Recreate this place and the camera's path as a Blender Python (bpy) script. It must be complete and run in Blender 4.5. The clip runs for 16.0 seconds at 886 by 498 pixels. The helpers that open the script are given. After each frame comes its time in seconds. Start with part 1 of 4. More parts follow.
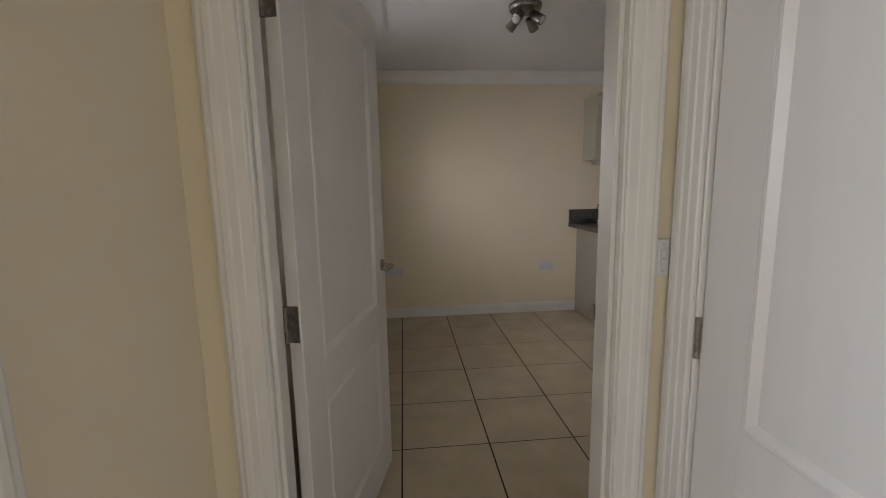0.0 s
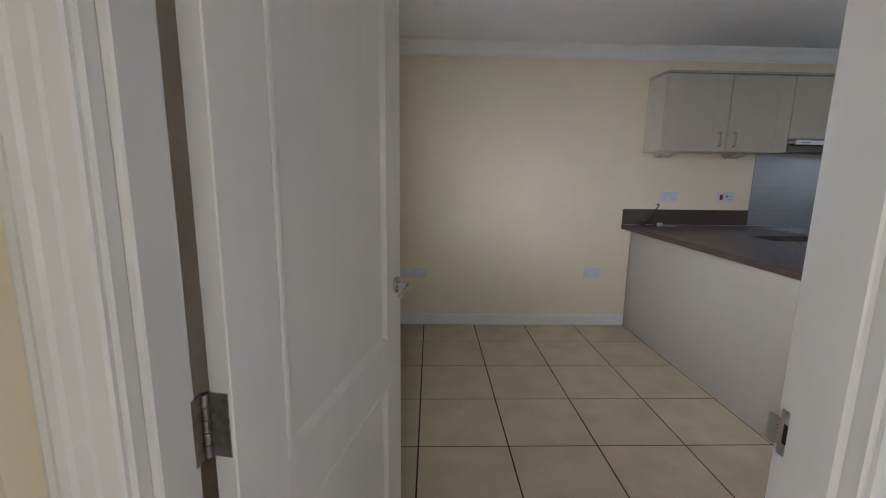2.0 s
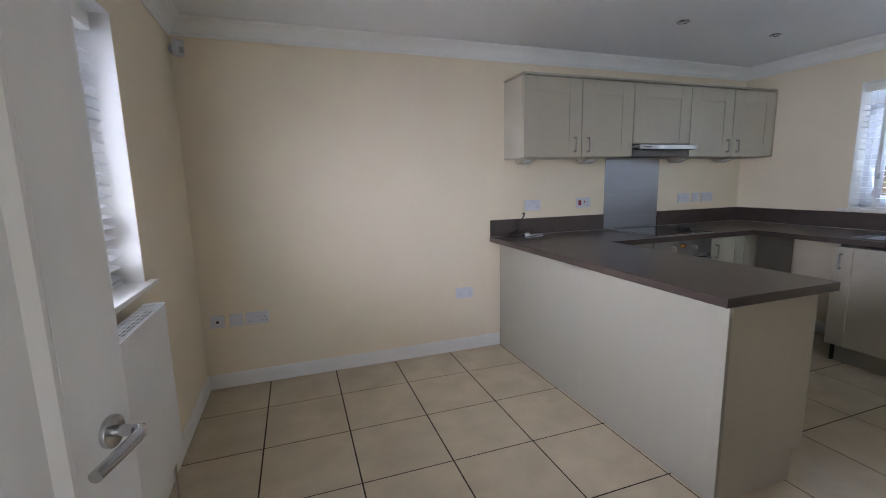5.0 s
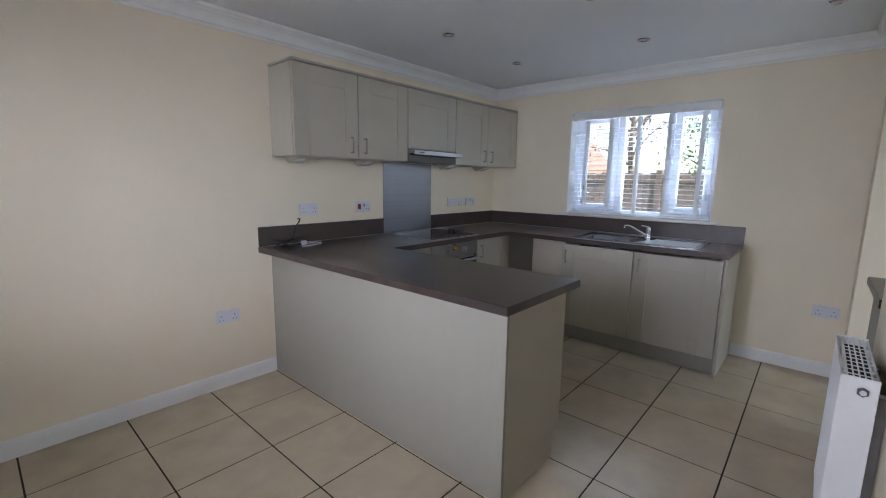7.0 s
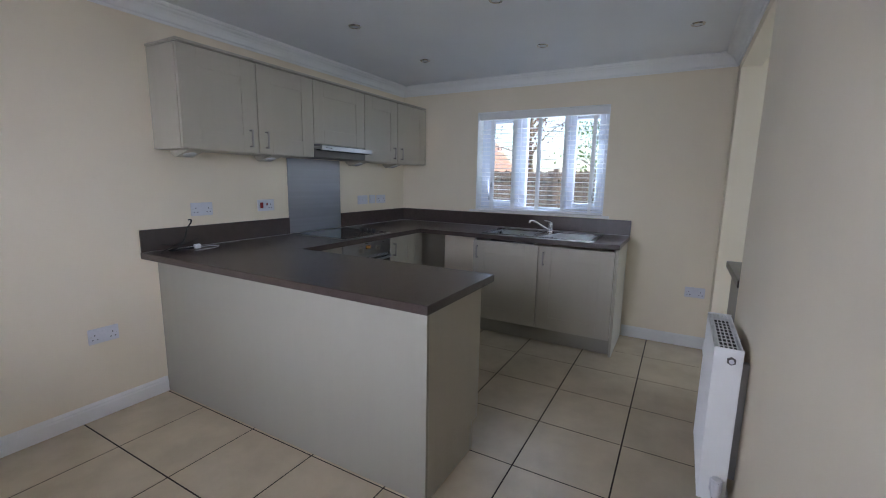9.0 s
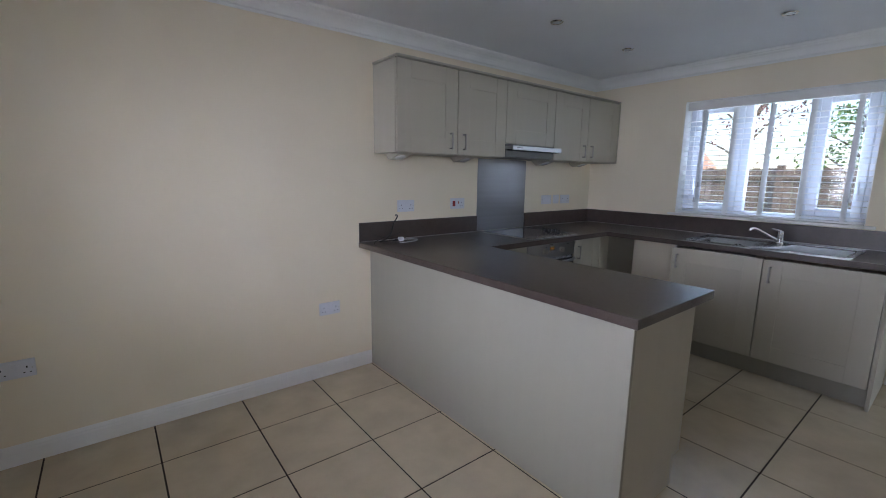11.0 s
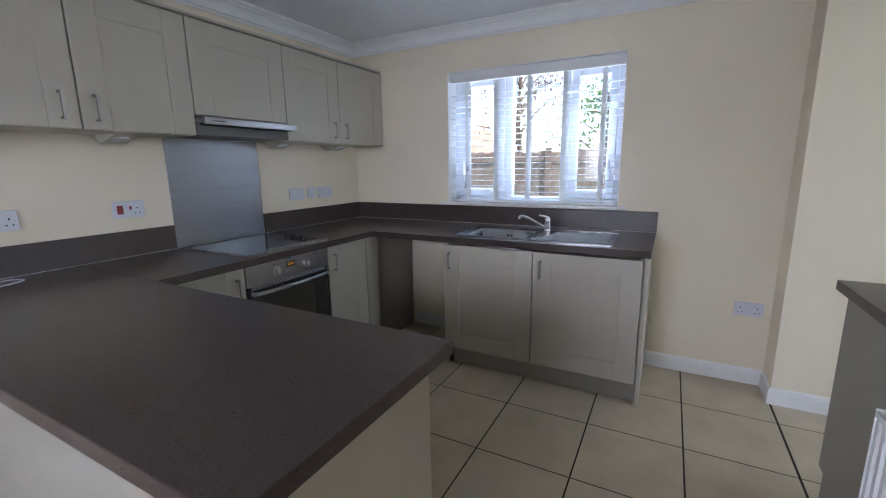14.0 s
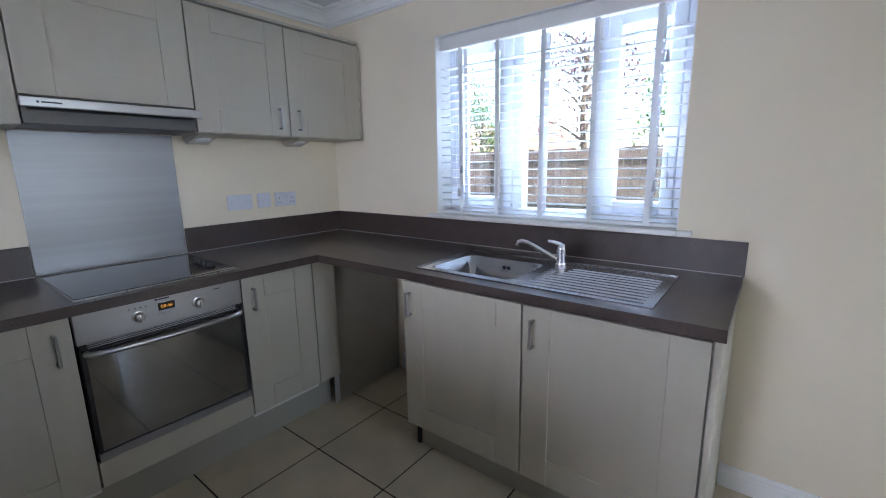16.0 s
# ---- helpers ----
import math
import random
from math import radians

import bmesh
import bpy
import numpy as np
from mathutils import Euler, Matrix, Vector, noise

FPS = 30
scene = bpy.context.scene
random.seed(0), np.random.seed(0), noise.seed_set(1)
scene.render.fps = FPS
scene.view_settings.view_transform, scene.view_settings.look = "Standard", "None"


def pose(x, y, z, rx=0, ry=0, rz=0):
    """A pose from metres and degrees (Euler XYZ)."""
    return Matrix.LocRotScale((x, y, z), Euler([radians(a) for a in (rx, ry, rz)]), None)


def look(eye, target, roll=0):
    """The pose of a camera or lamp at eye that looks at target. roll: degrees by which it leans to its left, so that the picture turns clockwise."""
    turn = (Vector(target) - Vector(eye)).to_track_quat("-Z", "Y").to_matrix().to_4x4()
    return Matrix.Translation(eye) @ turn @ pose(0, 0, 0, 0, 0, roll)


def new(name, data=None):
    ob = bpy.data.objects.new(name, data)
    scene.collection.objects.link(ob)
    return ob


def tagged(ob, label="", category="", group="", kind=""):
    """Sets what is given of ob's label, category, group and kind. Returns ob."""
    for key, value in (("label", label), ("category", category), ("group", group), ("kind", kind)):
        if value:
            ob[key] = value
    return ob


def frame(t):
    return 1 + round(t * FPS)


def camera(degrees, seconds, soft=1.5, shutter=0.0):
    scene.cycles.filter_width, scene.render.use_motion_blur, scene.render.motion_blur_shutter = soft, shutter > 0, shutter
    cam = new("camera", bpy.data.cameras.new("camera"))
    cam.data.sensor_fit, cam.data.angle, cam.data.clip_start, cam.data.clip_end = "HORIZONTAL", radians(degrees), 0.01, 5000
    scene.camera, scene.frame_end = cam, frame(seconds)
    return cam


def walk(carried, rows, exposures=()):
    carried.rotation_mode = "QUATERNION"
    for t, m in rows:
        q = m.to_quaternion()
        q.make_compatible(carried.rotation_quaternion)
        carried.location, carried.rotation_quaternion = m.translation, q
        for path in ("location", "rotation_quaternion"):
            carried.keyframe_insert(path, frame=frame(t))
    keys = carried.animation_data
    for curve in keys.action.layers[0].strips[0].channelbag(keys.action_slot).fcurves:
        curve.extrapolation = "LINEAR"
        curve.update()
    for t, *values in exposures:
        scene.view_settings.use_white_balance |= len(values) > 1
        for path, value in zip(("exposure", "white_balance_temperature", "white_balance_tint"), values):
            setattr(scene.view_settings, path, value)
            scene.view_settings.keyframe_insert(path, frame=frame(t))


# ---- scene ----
cam = camera(92.6, 16.0, soft=1.0)
PATH = [
    (0, (0.497, 1.501, 1.314), (0.677, 3.47, 1.014), -1.1),
    (0.5, (0.45, 1.64, 1.317), (0.513, 3.615, 1.011), -1.2),
    (1, (0.472, 1.847, 1.298), (0.508, 3.82, 0.971), -0.0),
    (1.5, (0.514, 2.001, 1.317), (0.549, 3.972, 0.977), 0.7),
    (2, (0.502, 2.034, 1.321), (0.562, 4.003, 0.971), 0.8),
    (2.5, (0.464, 2.064, 1.344), (0.718, 4.017, 0.992), 0.3),
    (3, (0.444, 2.142, 1.343), (0.808, 4.076, 0.987), -0.0),
    (3.2, (0.455, 2.193, 1.343), (0.822, 4.126, 0.988), 0.2),
    (5.3, (0.708, 2.652, 1.355), (1.405, 4.502, 1.052), -0.6),
    (5.5, (0.71, 2.701, 1.365), (1.437, 4.535, 1.038), 0.3),
    (6, (0.763, 2.748, 1.361), (1.637, 4.518, 1.039), 1.0),
    (6.5, (0.82, 2.803, 1.371), (1.988, 4.394, 1.049), 0.9),
    (7, (0.858, 2.824, 1.371), (2.339, 4.131, 1.053), 0.8),
    (7.5, (0.876, 2.828, 1.372), (2.537, 3.894, 1.049), 1.2),
    (8, (0.883, 2.823, 1.372), (2.609, 3.782, 1.051), 1.4),
    (8.5, (0.882, 2.84, 1.377), (2.616, 3.783, 1.054), 1.1),
    (9, (0.87, 2.868, 1.371), (2.594, 3.829, 1.047), 1.0),
    (9.5, (0.845, 2.902, 1.363), (2.442, 4.063, 1.041), 1.0),
    (10, (0.791, 2.929, 1.375), (2.1, 4.403, 1.04), 1.0),
    (10.2, (0.771, 2.935, 1.38), (1.977, 4.494, 1.039), 0.8),
    (12.3, (1.061, 3.134, 1.353), (2.534, 4.446, 1.026), -0.3),
    (12.5, (1.127, 3.143, 1.353), (2.673, 4.365, 1.014), -0.8),
    (13, (1.389, 3.123, 1.35), (3.007, 4.244, 0.993), -0.7),
    (13.5, (1.629, 3.139, 1.333), (3.291, 4.186, 0.954), -0.3),
    (14, (1.876, 3.18, 1.355), (3.607, 4.103, 0.967), -0.8),
    (14.5, (2.13, 3.169, 1.343), (3.885, 4.047, 0.955), -1.0),
    (15, (2.403, 3.096, 1.35), (4.17, 3.953, 0.97), -0.7),
    (15.5, (2.698, 3.124, 1.358), (4.43, 4.046, 0.968), -0.4),
    (16, (2.944, 3.18, 1.349), (4.492, 4.385, 0.962), -1.0),
]
EXPOSURES = [(0.0, 1.6, 7800, 9.5), (1.5, 2.05, 6950, 9), (3.2, 2.2, 6700, 9), (5.3, 2.55, 6500, 9), (6.5, 2.5, 6450, 9), (8.0, 2.25, 6250, 8.5), (9.0, 2.25, 6250, 8.5), (12.5, 2.25, 6250, 9), (14.0, 2.65, 6200, 9.5), (14.5, 2.75, 6200, 9.5), (15.5, 2.9, 6050, 9), (16.0, 2.9, 6000, 9)]
walk(cam, [(t, look(eye, target, roll)) for t, eye, target, roll in PATH], EXPOSURES)

# ---- world and sun ----
SUN_ELEVATION, SUN_AZIMUTH = 50.0, 205.0
world = bpy.data.worlds.new("sky")
scene.world = world
world.use_nodes = True
wn = world.node_tree
sky = wn.nodes.new("ShaderNodeTexSky")
sky.sky_type = 'NISHITA'
sky.sun_disc = False
sky.sun_elevation, sky.sun_rotation = radians(SUN_ELEVATION), radians(SUN_AZIMUTH)
wn.links.new(sky.outputs["Color"], wn.nodes["Background"].inputs["Color"])
wn.nodes["Background"].inputs["Strength"].default_value = 0.08
sun_data = bpy.data.lights.new("sun", 'SUN')
sun_data.energy, sun_data.angle, sun_data.color = 2.5, radians(0.5), (1.0, 0.95, 0.87)
sun = new("sun", sun_data)
az, el = radians(SUN_AZIMUTH), radians(SUN_ELEVATION)
sun.matrix_world = look((0, 0, 30), Vector((0, 0, 30)) - Vector((math.sin(az) * math.cos(el), math.cos(az) * math.cos(el), math.sin(el))))


def daylight_fill(x, y, z, turn, width, height, watts, colour):
    """An area lamp added to stand in for daylight at or near an opening."""
    d = bpy.data.lights.new("daylight_fill", 'AREA')
    d.shape, d.size, d.size_y, d.energy, d.color = 'RECTANGLE', width, height, watts, colour
    ob = new("daylight_fill", d)
    ob.matrix_world = pose(x, y, z, 90, 0, turn)
    return ob


SKYLIGHT = (0.84, 0.87, 1.07)
daylight_fill(-0.20, 4.07, 1.495, -90, 1.25, 1.08, 17.0, SKYLIGHT)
# Lamp added outside above the window head, out of view, to brighten the slats.
east_sky_fill = daylight_fill(5.62, 4.105, 2.62, 90, 1.4, 0.6, 15.0, (0.62, 0.77, 1.05))
east_sky_fill.matrix_world = pose(5.62, 4.105, 2.62, 42, 0, 90)
daylight_fill(4.1, 0.57, 1.15, 0, 0.55, 1.6, 2.3, (0.72, 0.84, 1.08))
# Unseen lamp added at the hall's end to brighten the hall.
daylight_fill(0.575, -1.24, 1.2, 0, 0.75, 1.6, 1.3, (0.87, 0.88, 1.06))
# Side-room window lamp, assumed from bluish daylight on the hall's east door.
daylight_fill(-0.98, 1.55, 1.5, -90, 0.75, 1.15, 6.5, (0.76, 0.87, 1.15))
# Lamp added outside below the sill; stands in for paving bounce onto the ceiling.
ground_bounce_fill = daylight_fill(5.36, 4.105, 0.78, 90, 1.3, 0.35, 14.0, (0.70, 0.82, 1.05))
ground_bounce_fill.matrix_world = pose(5.36, 4.105, 0.78, 140, 0, 90)

# ---- plan ----
WEST, NORTH, EAST, SOUTH = 0.06, 5.645, 4.90, 2.585
HALL = 2.465
CEIL = 2.35
HALL_W, HALL_E, HALL_S = 0.03, 1.15, -1.2
DOOR_L, DOOR_R, DOOR_H = 0.176, 1.013, 2.0
OPEN_W, OPEN_E, SOFFIT, RECESS_S = 3.33, 4.68, 2.195, 0.7
WIN_E = (3.475, 4.735, 1.067, 2.04)
WIN_W = (3.44, 4.70, 0.95, 2.04)


# ---- materials ----
def material(name, colour, rough=0.5, metal=0.0, vary=0.06, scale=6.0, bump=0.0, bump_scale=60.0, stretch=(1, 1, 1), per_object=0.0, second=None, coat=0.0):
    m = bpy.data.materials.new(name)
    m.use_nodes = True
    nt = m.node_tree
    b = nt.nodes["Principled BSDF"]
    b.inputs["Metallic"].default_value = metal
    b.inputs["Coat Weight"].default_value = coat
    b.inputs["Coat Roughness"].default_value = 0.12
    tc = nt.nodes.new("ShaderNodeTexCoord")
    mp = nt.nodes.new("ShaderNodeMapping")
    mp.inputs["Scale"].default_value = stretch
    geo = nt.nodes.new("ShaderNodeNewGeometry")
    nt.links.new(geo.outputs["Position"], mp.inputs["Vector"])
    big = nt.nodes.new("ShaderNodeTexNoise")
    big.inputs["Scale"].default_value, big.inputs["Detail"].default_value = scale, 5.0
    fine = nt.nodes.new("ShaderNodeTexNoise")
    fine.inputs["Scale"].default_value, fine.inputs["Detail"].default_value = bump_scale, 3.0
    nt.links.new(mp.outputs["Vector"], big.inputs["Vector"])
    nt.links.new(mp.outputs["Vector"], fine.inputs["Vector"])
    ramp = nt.nodes.new("ShaderNodeValToRGB")
    lo = second or tuple(c * (1 - vary) for c in colour)
    hi = tuple(min(1.0, c * (1 + vary)) for c in colour)
    ramp.color_ramp.elements[0].position, ramp.color_ramp.elements[1].position = 0.32, 0.68
    ramp.color_ramp.elements[0].color, ramp.color_ramp.elements[1].color = (*lo, 1), (*hi, 1)
    mix = nt.nodes.new("ShaderNodeMath")
    mix.operation = 'MULTIPLY_ADD'
    mix.inputs[1].default_value = 0.12
    nt.links.new(fine.outputs["Fac"], mix.inputs[0])
    sub = nt.nodes.new("ShaderNodeMath")
    sub.operation = 'MULTIPLY_ADD'
    sub.inputs[1].default_value, sub.inputs[2].default_value = 0.88, 0.0
    nt.links.new(big.outputs["Fac"], sub.inputs[0])
    nt.links.new(sub.outputs[0], mix.inputs[2])
    nt.links.new(mix.outputs[0], ramp.inputs["Fac"])
    out = ramp.outputs["Color"]
    if per_object:
        info = nt.nodes.new("ShaderNodeObjectInfo")
        hsv = nt.nodes.new("ShaderNodeHueSaturation")
        rng = nt.nodes.new("ShaderNodeMapRange")
        rng.inputs["To Min"].default_value, rng.inputs["To Max"].default_value = 1 - per_object, 1 + per_object
        nt.links.new(info.outputs["Random"], rng.inputs["Value"])
        nt.links.new(rng.outputs["Result"], hsv.inputs["Value"])
        nt.links.new(out, hsv.inputs["Color"])
        out = hsv.outputs["Color"]
    nt.links.new(out, b.inputs["Base Color"])
    rr = nt.nodes.new("ShaderNodeMapRange")
    rr.inputs["To Min"].default_value, rr.inputs["To Max"].default_value = max(0.02, rough * 0.93), min(1.0, rough * 1.07)
    nt.links.new(fine.outputs["Fac"], rr.inputs["Value"])
    nt.links.new(rr.outputs["Result"], b.inputs["Roughness"])
    if bump:
        bp = nt.nodes.new("ShaderNodeBump")
        bp.inputs["Strength"].default_value, bp.inputs["Distance"].default_value = bump, 0.002
        nt.links.new(fine.outputs["Fac"], bp.inputs["Height"])
        nt.links.new(bp.outputs["Normal"], b.inputs["Normal"])
    return m


def glass_material(name, tint, rough=0.0):
    m = bpy.data.materials.new(name)
    m.use_nodes = True
    nt = m.node_tree
    b = nt.nodes["Principled BSDF"]
    b.inputs["Base Color"].default_value = (*tint, 1)
    b.inputs["Roughness"].default_value = rough
    b.inputs["Transmission Weight"].default_value = 1.0
    b.inputs["IOR"].default_value = 1.45
    return m


def glow_material(name, colour, strength):
    m = bpy.data.materials.new(name)
    m.use_nodes = True
    b = m.node_tree.nodes["Principled BSDF"]
    b.inputs["Base Color"].default_value = (0.02, 0.02, 0.02, 1)
    b.inputs["Emission Color"].default_value = (*colour, 1)
    b.inputs["Emission Strength"].default_value = strength
    return m


CREAM = material("cream_emulsion", (0.80, 0.713, 0.565), 0.95, vary=0.025, scale=2.0, bump=0.12, bump_scale=220)
WHITE_CEILING = material("white_ceiling_emulsion", (0.80, 0.81, 0.82), 0.85, vary=0.02, scale=2.0, bump=0.1, bump_scale=200)
GLOSS = material("white_gloss_paint", (0.78, 0.77, 0.75), 0.32, vary=0.025, scale=5, bump=0.05, bump_scale=90)
COVING = material("white_coving_paint", (0.82, 0.82, 0.80), 0.6, vary=0.02, scale=5, bump=0.05, bump_scale=90)
DOOR_PAINT = material("white_door_paint", (0.76, 0.75, 0.74), 0.3, vary=0.02, scale=4, bump=0.05, bump_scale=120, stretch=(6, 6, 0.6))
TILE = material("beige_porcelain_tile", (0.52, 0.44, 0.325), 0.22, vary=0.09, scale=5.0, bump=0.012, bump_scale=25, per_object=0.035)
GROUT = material("dark_brown_grout", (0.03, 0.021, 0.016), 0.95, vary=0.3, scale=30, bump=0.4, bump_scale=200)
GREIGE = material("greige_woodgrain_foil", (0.46, 0.425, 0.35), 0.42, vary=0.014, scale=4, bump=0.07, bump_scale=90, stretch=(7, 7, 0.5))
# Darker than GREIGE for panels; on plinths the darkness stands in for shade.
PANEL_PLINTH_SHADE = material("greige_panel_plinth_shade", (0.325, 0.305, 0.255), 0.45, vary=0.01, scale=4, bump=0.04, bump_scale=90, stretch=(7, 7, 0.5))
CARCASS = material("pale_carcass_board", (0.62, 0.61, 0.56), 0.5, vary=0.03, scale=6)
WORKTOP = material("dark_brown_stone_laminate", (0.062, 0.045, 0.040), 0.28, vary=0.12, scale=22, bump_scale=260)
STEEL = material("brushed_stainless_steel", (0.29, 0.285, 0.30), 0.37, 1.0, vary=0.05, scale=3, bump=0.0, bump_scale=60, stretch=(0.3, 0.3, 12))
# Lighter copy of STEEL; caught light on hood and oven is in the colour.
LIT_STEEL = material("lit_brushed_steel", (0.44, 0.435, 0.45), 0.3, 1.0, vary=0.04, scale=3, bump_scale=60, stretch=(0.3, 0.3, 12))
SINK_STEEL = material("sink_stainless_steel", (0.46, 0.46, 0.475), 0.22, 1.0, vary=0.06, scale=9, bump=0.03, bump_scale=120)
HINGE_METAL = material("dull_hinge_steel", (0.30, 0.285, 0.27), 0.33, 1.0, vary=0.25, scale=60)
CHROME = material("polished_chrome", (0.75, 0.75, 0.76), 0.1, 1.0, vary=0.03, scale=10)
LEVER = material("worn_lever_chrome", (0.50, 0.50, 0.51), 0.2, 1.0, vary=0.08, scale=30)
SATIN = material("satin_nickel", (0.55, 0.53, 0.50), 0.28, 1.0, vary=0.05, scale=20)
BLACK_GLASS = material("black_ceramic_glass", (0.012, 0.012, 0.014), 0.06, vary=0.1, scale=10, coat=0.4)
OVEN_GLASS = material("smoked_oven_glass", (0.02, 0.021, 0.02), 0.05, vary=0.1, scale=4, coat=1.0)
OVEN_GLASS.node_tree.nodes["Principled BSDF"].inputs["IOR"].default_value = 2.3
OVEN_GLASS.node_tree.nodes["Principled BSDF"].inputs["Coat IOR"].default_value = 1.9
BLACK = material("black_plastic", (0.015, 0.015, 0.016), 0.4, vary=0.2, scale=30)
PULL = material("brushed_handle_steel", (0.36, 0.345, 0.33), 0.3, 1.0, vary=0.08, scale=30)
HOOD_BODY = material("dark_grey_hood_casing", (0.11, 0.105, 0.10), 0.4, vary=0.05, scale=20)
# Near-black for small parts; in holes and gaps it stands in for shade.
DARK = material("dark_cavity", (0.02, 0.02, 0.02), 0.8, vary=0.2, scale=30)
WHITE_PLASTIC = material("white_plastic", (0.66, 0.66, 0.70), 0.35, vary=0.015, scale=20)
GREY_PLASTIC = material("grey_plastic", (0.45, 0.45, 0.47), 0.4, vary=0.03, scale=20)
RED_PLASTIC = material("red_plastic", (0.25, 0.01, 0.012), 0.35, vary=0.05, scale=20)
UPVC = material("white_upvc", (0.77, 0.81, 0.88), 0.3, vary=0.015, scale=10)
SLAT = material("white_blind_slat", (0.84, 0.84, 0.84), 0.4, vary=0.02, scale=10, bump=0.05, bump_scale=60, stretch=(4, 0.5, 4))
nt = SLAT.node_tree
tr = nt.nodes.new("ShaderNodeBsdfTranslucent")
tr.inputs["Color"].default_value = (0.8, 0.84, 0.9, 1)
mx = nt.nodes.new("ShaderNodeMixShader")
mx.inputs["Fac"].default_value = 0.13
nt.links.new(nt.nodes["Principled BSDF"].outputs["BSDF"], mx.inputs[1])
nt.links.new(tr.outputs["BSDF"], mx.inputs[2])
nt.links.new(mx.outputs["Shader"], nt.nodes["Material Output"].inputs["Surface"])
TAPE = SLAT
RADIATOR = material("white_radiator_enamel", (0.82, 0.82, 0.81), 0.42, vary=0.015, scale=8)
GLASS = glass_material("clear_glass", (1, 1, 1))
AMBER = glow_material("amber_display", (1.0, 0.42, 0.05), 0.09)
LENS = material("frosted_lamp_lens", (0.75, 0.76, 0.78), 0.25, vary=0.03, scale=20, coat=0.5)
FENCE = material("weathered_fence_wood", (0.115, 0.086, 0.072), 0.85, vary=0.3, scale=3, bump=0.4, bump_scale=40, stretch=(6, 6, 0.6))
GRASS = material("lawn_grass", (0.075, 0.115, 0.035), 0.95, vary=0.4, scale=2, bump=0.6, bump_scale=80)
PAVING = material("concrete_paving", (0.36, 0.34, 0.31), 0.9, vary=0.12, scale=3, bump=0.3, bump_scale=60)
BARK = material("tree_bark", (0.10, 0.075, 0.055), 0.95, vary=0.3, scale=8, bump=0.6, bump_scale=30)
PLUM = material("plum_leaf", (0.10, 0.04, 0.045), 0.7, vary=0.35, scale=5)
LEAF = material("green_leaf", (0.07, 0.13, 0.03), 0.7, vary=0.35, scale=5)
BRICK = material("red_brickwork", (0.34, 0.20, 0.15), 0.9, vary=0.25, scale=6, bump=0.3, bump_scale=30)
ROOF = material("red_roof_tile", (0.33, 0.19, 0.145), 0.85, vary=0.25, scale=5, bump=0.3, bump_scale=20)


# ---- mesh helpers ----
def add_box(bm, x0, x1, y0, y1, z0, z1, bevel=0.0, segments=1, m=None):
    t = bmesh.new()
    bmesh.ops.create_cube(t, size=1.0)
    for v in t.verts:
        v.co = Vector(((x0 + x1) / 2 + v.co.x * (x1 - x0), (y0 + y1) / 2 + v.co.y * (y1 - y0), (z0 + z1) / 2 + v.co.z * (z1 - z0)))
    if bevel:
        bmesh.ops.bevel(t, geom=t.edges[:], offset=bevel, segments=segments, affect='EDGES', profile=0.5)
    if m is not None:
        t.transform(m)
    merge(bm, t)


def merge(bm, t):
    me = bpy.data.meshes.new("tmp")
    t.to_mesh(me)
    t.free()
    bm.from_mesh(me)
    bpy.data.meshes.remove(me)


def add_cylinder(bm, p0, p1, r0, r1=None, sides=20, bevel=0.0):
    p0, p1 = Vector(p0), Vector(p1)
    t = bmesh.new()
    d = p1 - p0
    bmesh.ops.create_cone(t, cap_ends=True, segments=sides, radius1=r0, radius2=r0 if r1 is None else r1, depth=d.length)
    if bevel:
        caps = [e for e in t.edges if abs(e.verts[0].co.z - e.verts[1].co.z) < 1e-6]
        bmesh.ops.bevel(t, geom=caps, offset=bevel, segments=2, affect='EDGES', profile=0.5)
    t.transform(Matrix.Translation((p0 + p1) / 2) @ d.to_track_quat('Z', 'Y').to_matrix().to_4x4())
    merge(bm, t)


def add_tube(bm, points, radius, sides=8, steps=6):
    pts = [Vector(p) for p in points]
    line = []
    for i in range(len(pts) - 1):
        a, b, c, d = pts[max(i - 1, 0)], pts[i], pts[i + 1], pts[min(i + 2, len(pts) - 1)]
        for k in range(steps):
            u = k / steps
            line.append(0.5 * (2 * b + (c - a) * u + (2 * a - 5 * b + 4 * c - d) * u * u + (3 * b - a - 3 * c + d) * u ** 3))
    line.append(pts[-1])
    rings = []
    for i, p in enumerate(line):
        t = (line[min(i + 1, len(line) - 1)] - line[max(i - 1, 0)]).normalized()
        up = Vector((0, 0, 1)) if abs(t.z) < 0.9 else Vector((1, 0, 0))
        s = t.cross(up).normalized()
        n = s.cross(t)
        rad = radius(i / (len(line) - 1)) if callable(radius) else radius
        rings.append([bm.verts.new(p + rad * (math.cos(k * math.tau / sides) * s + math.sin(k * math.tau / sides) * n)) for k in range(sides)])
    for a, b in zip(rings, rings[1:]):
        for k in range(sides):
            bm.faces.new((a[k], a[(k + 1) % sides], b[(k + 1) % sides], b[k]))
    bm.faces.new(rings[0][::-1])
    bm.faces.new(rings[-1])


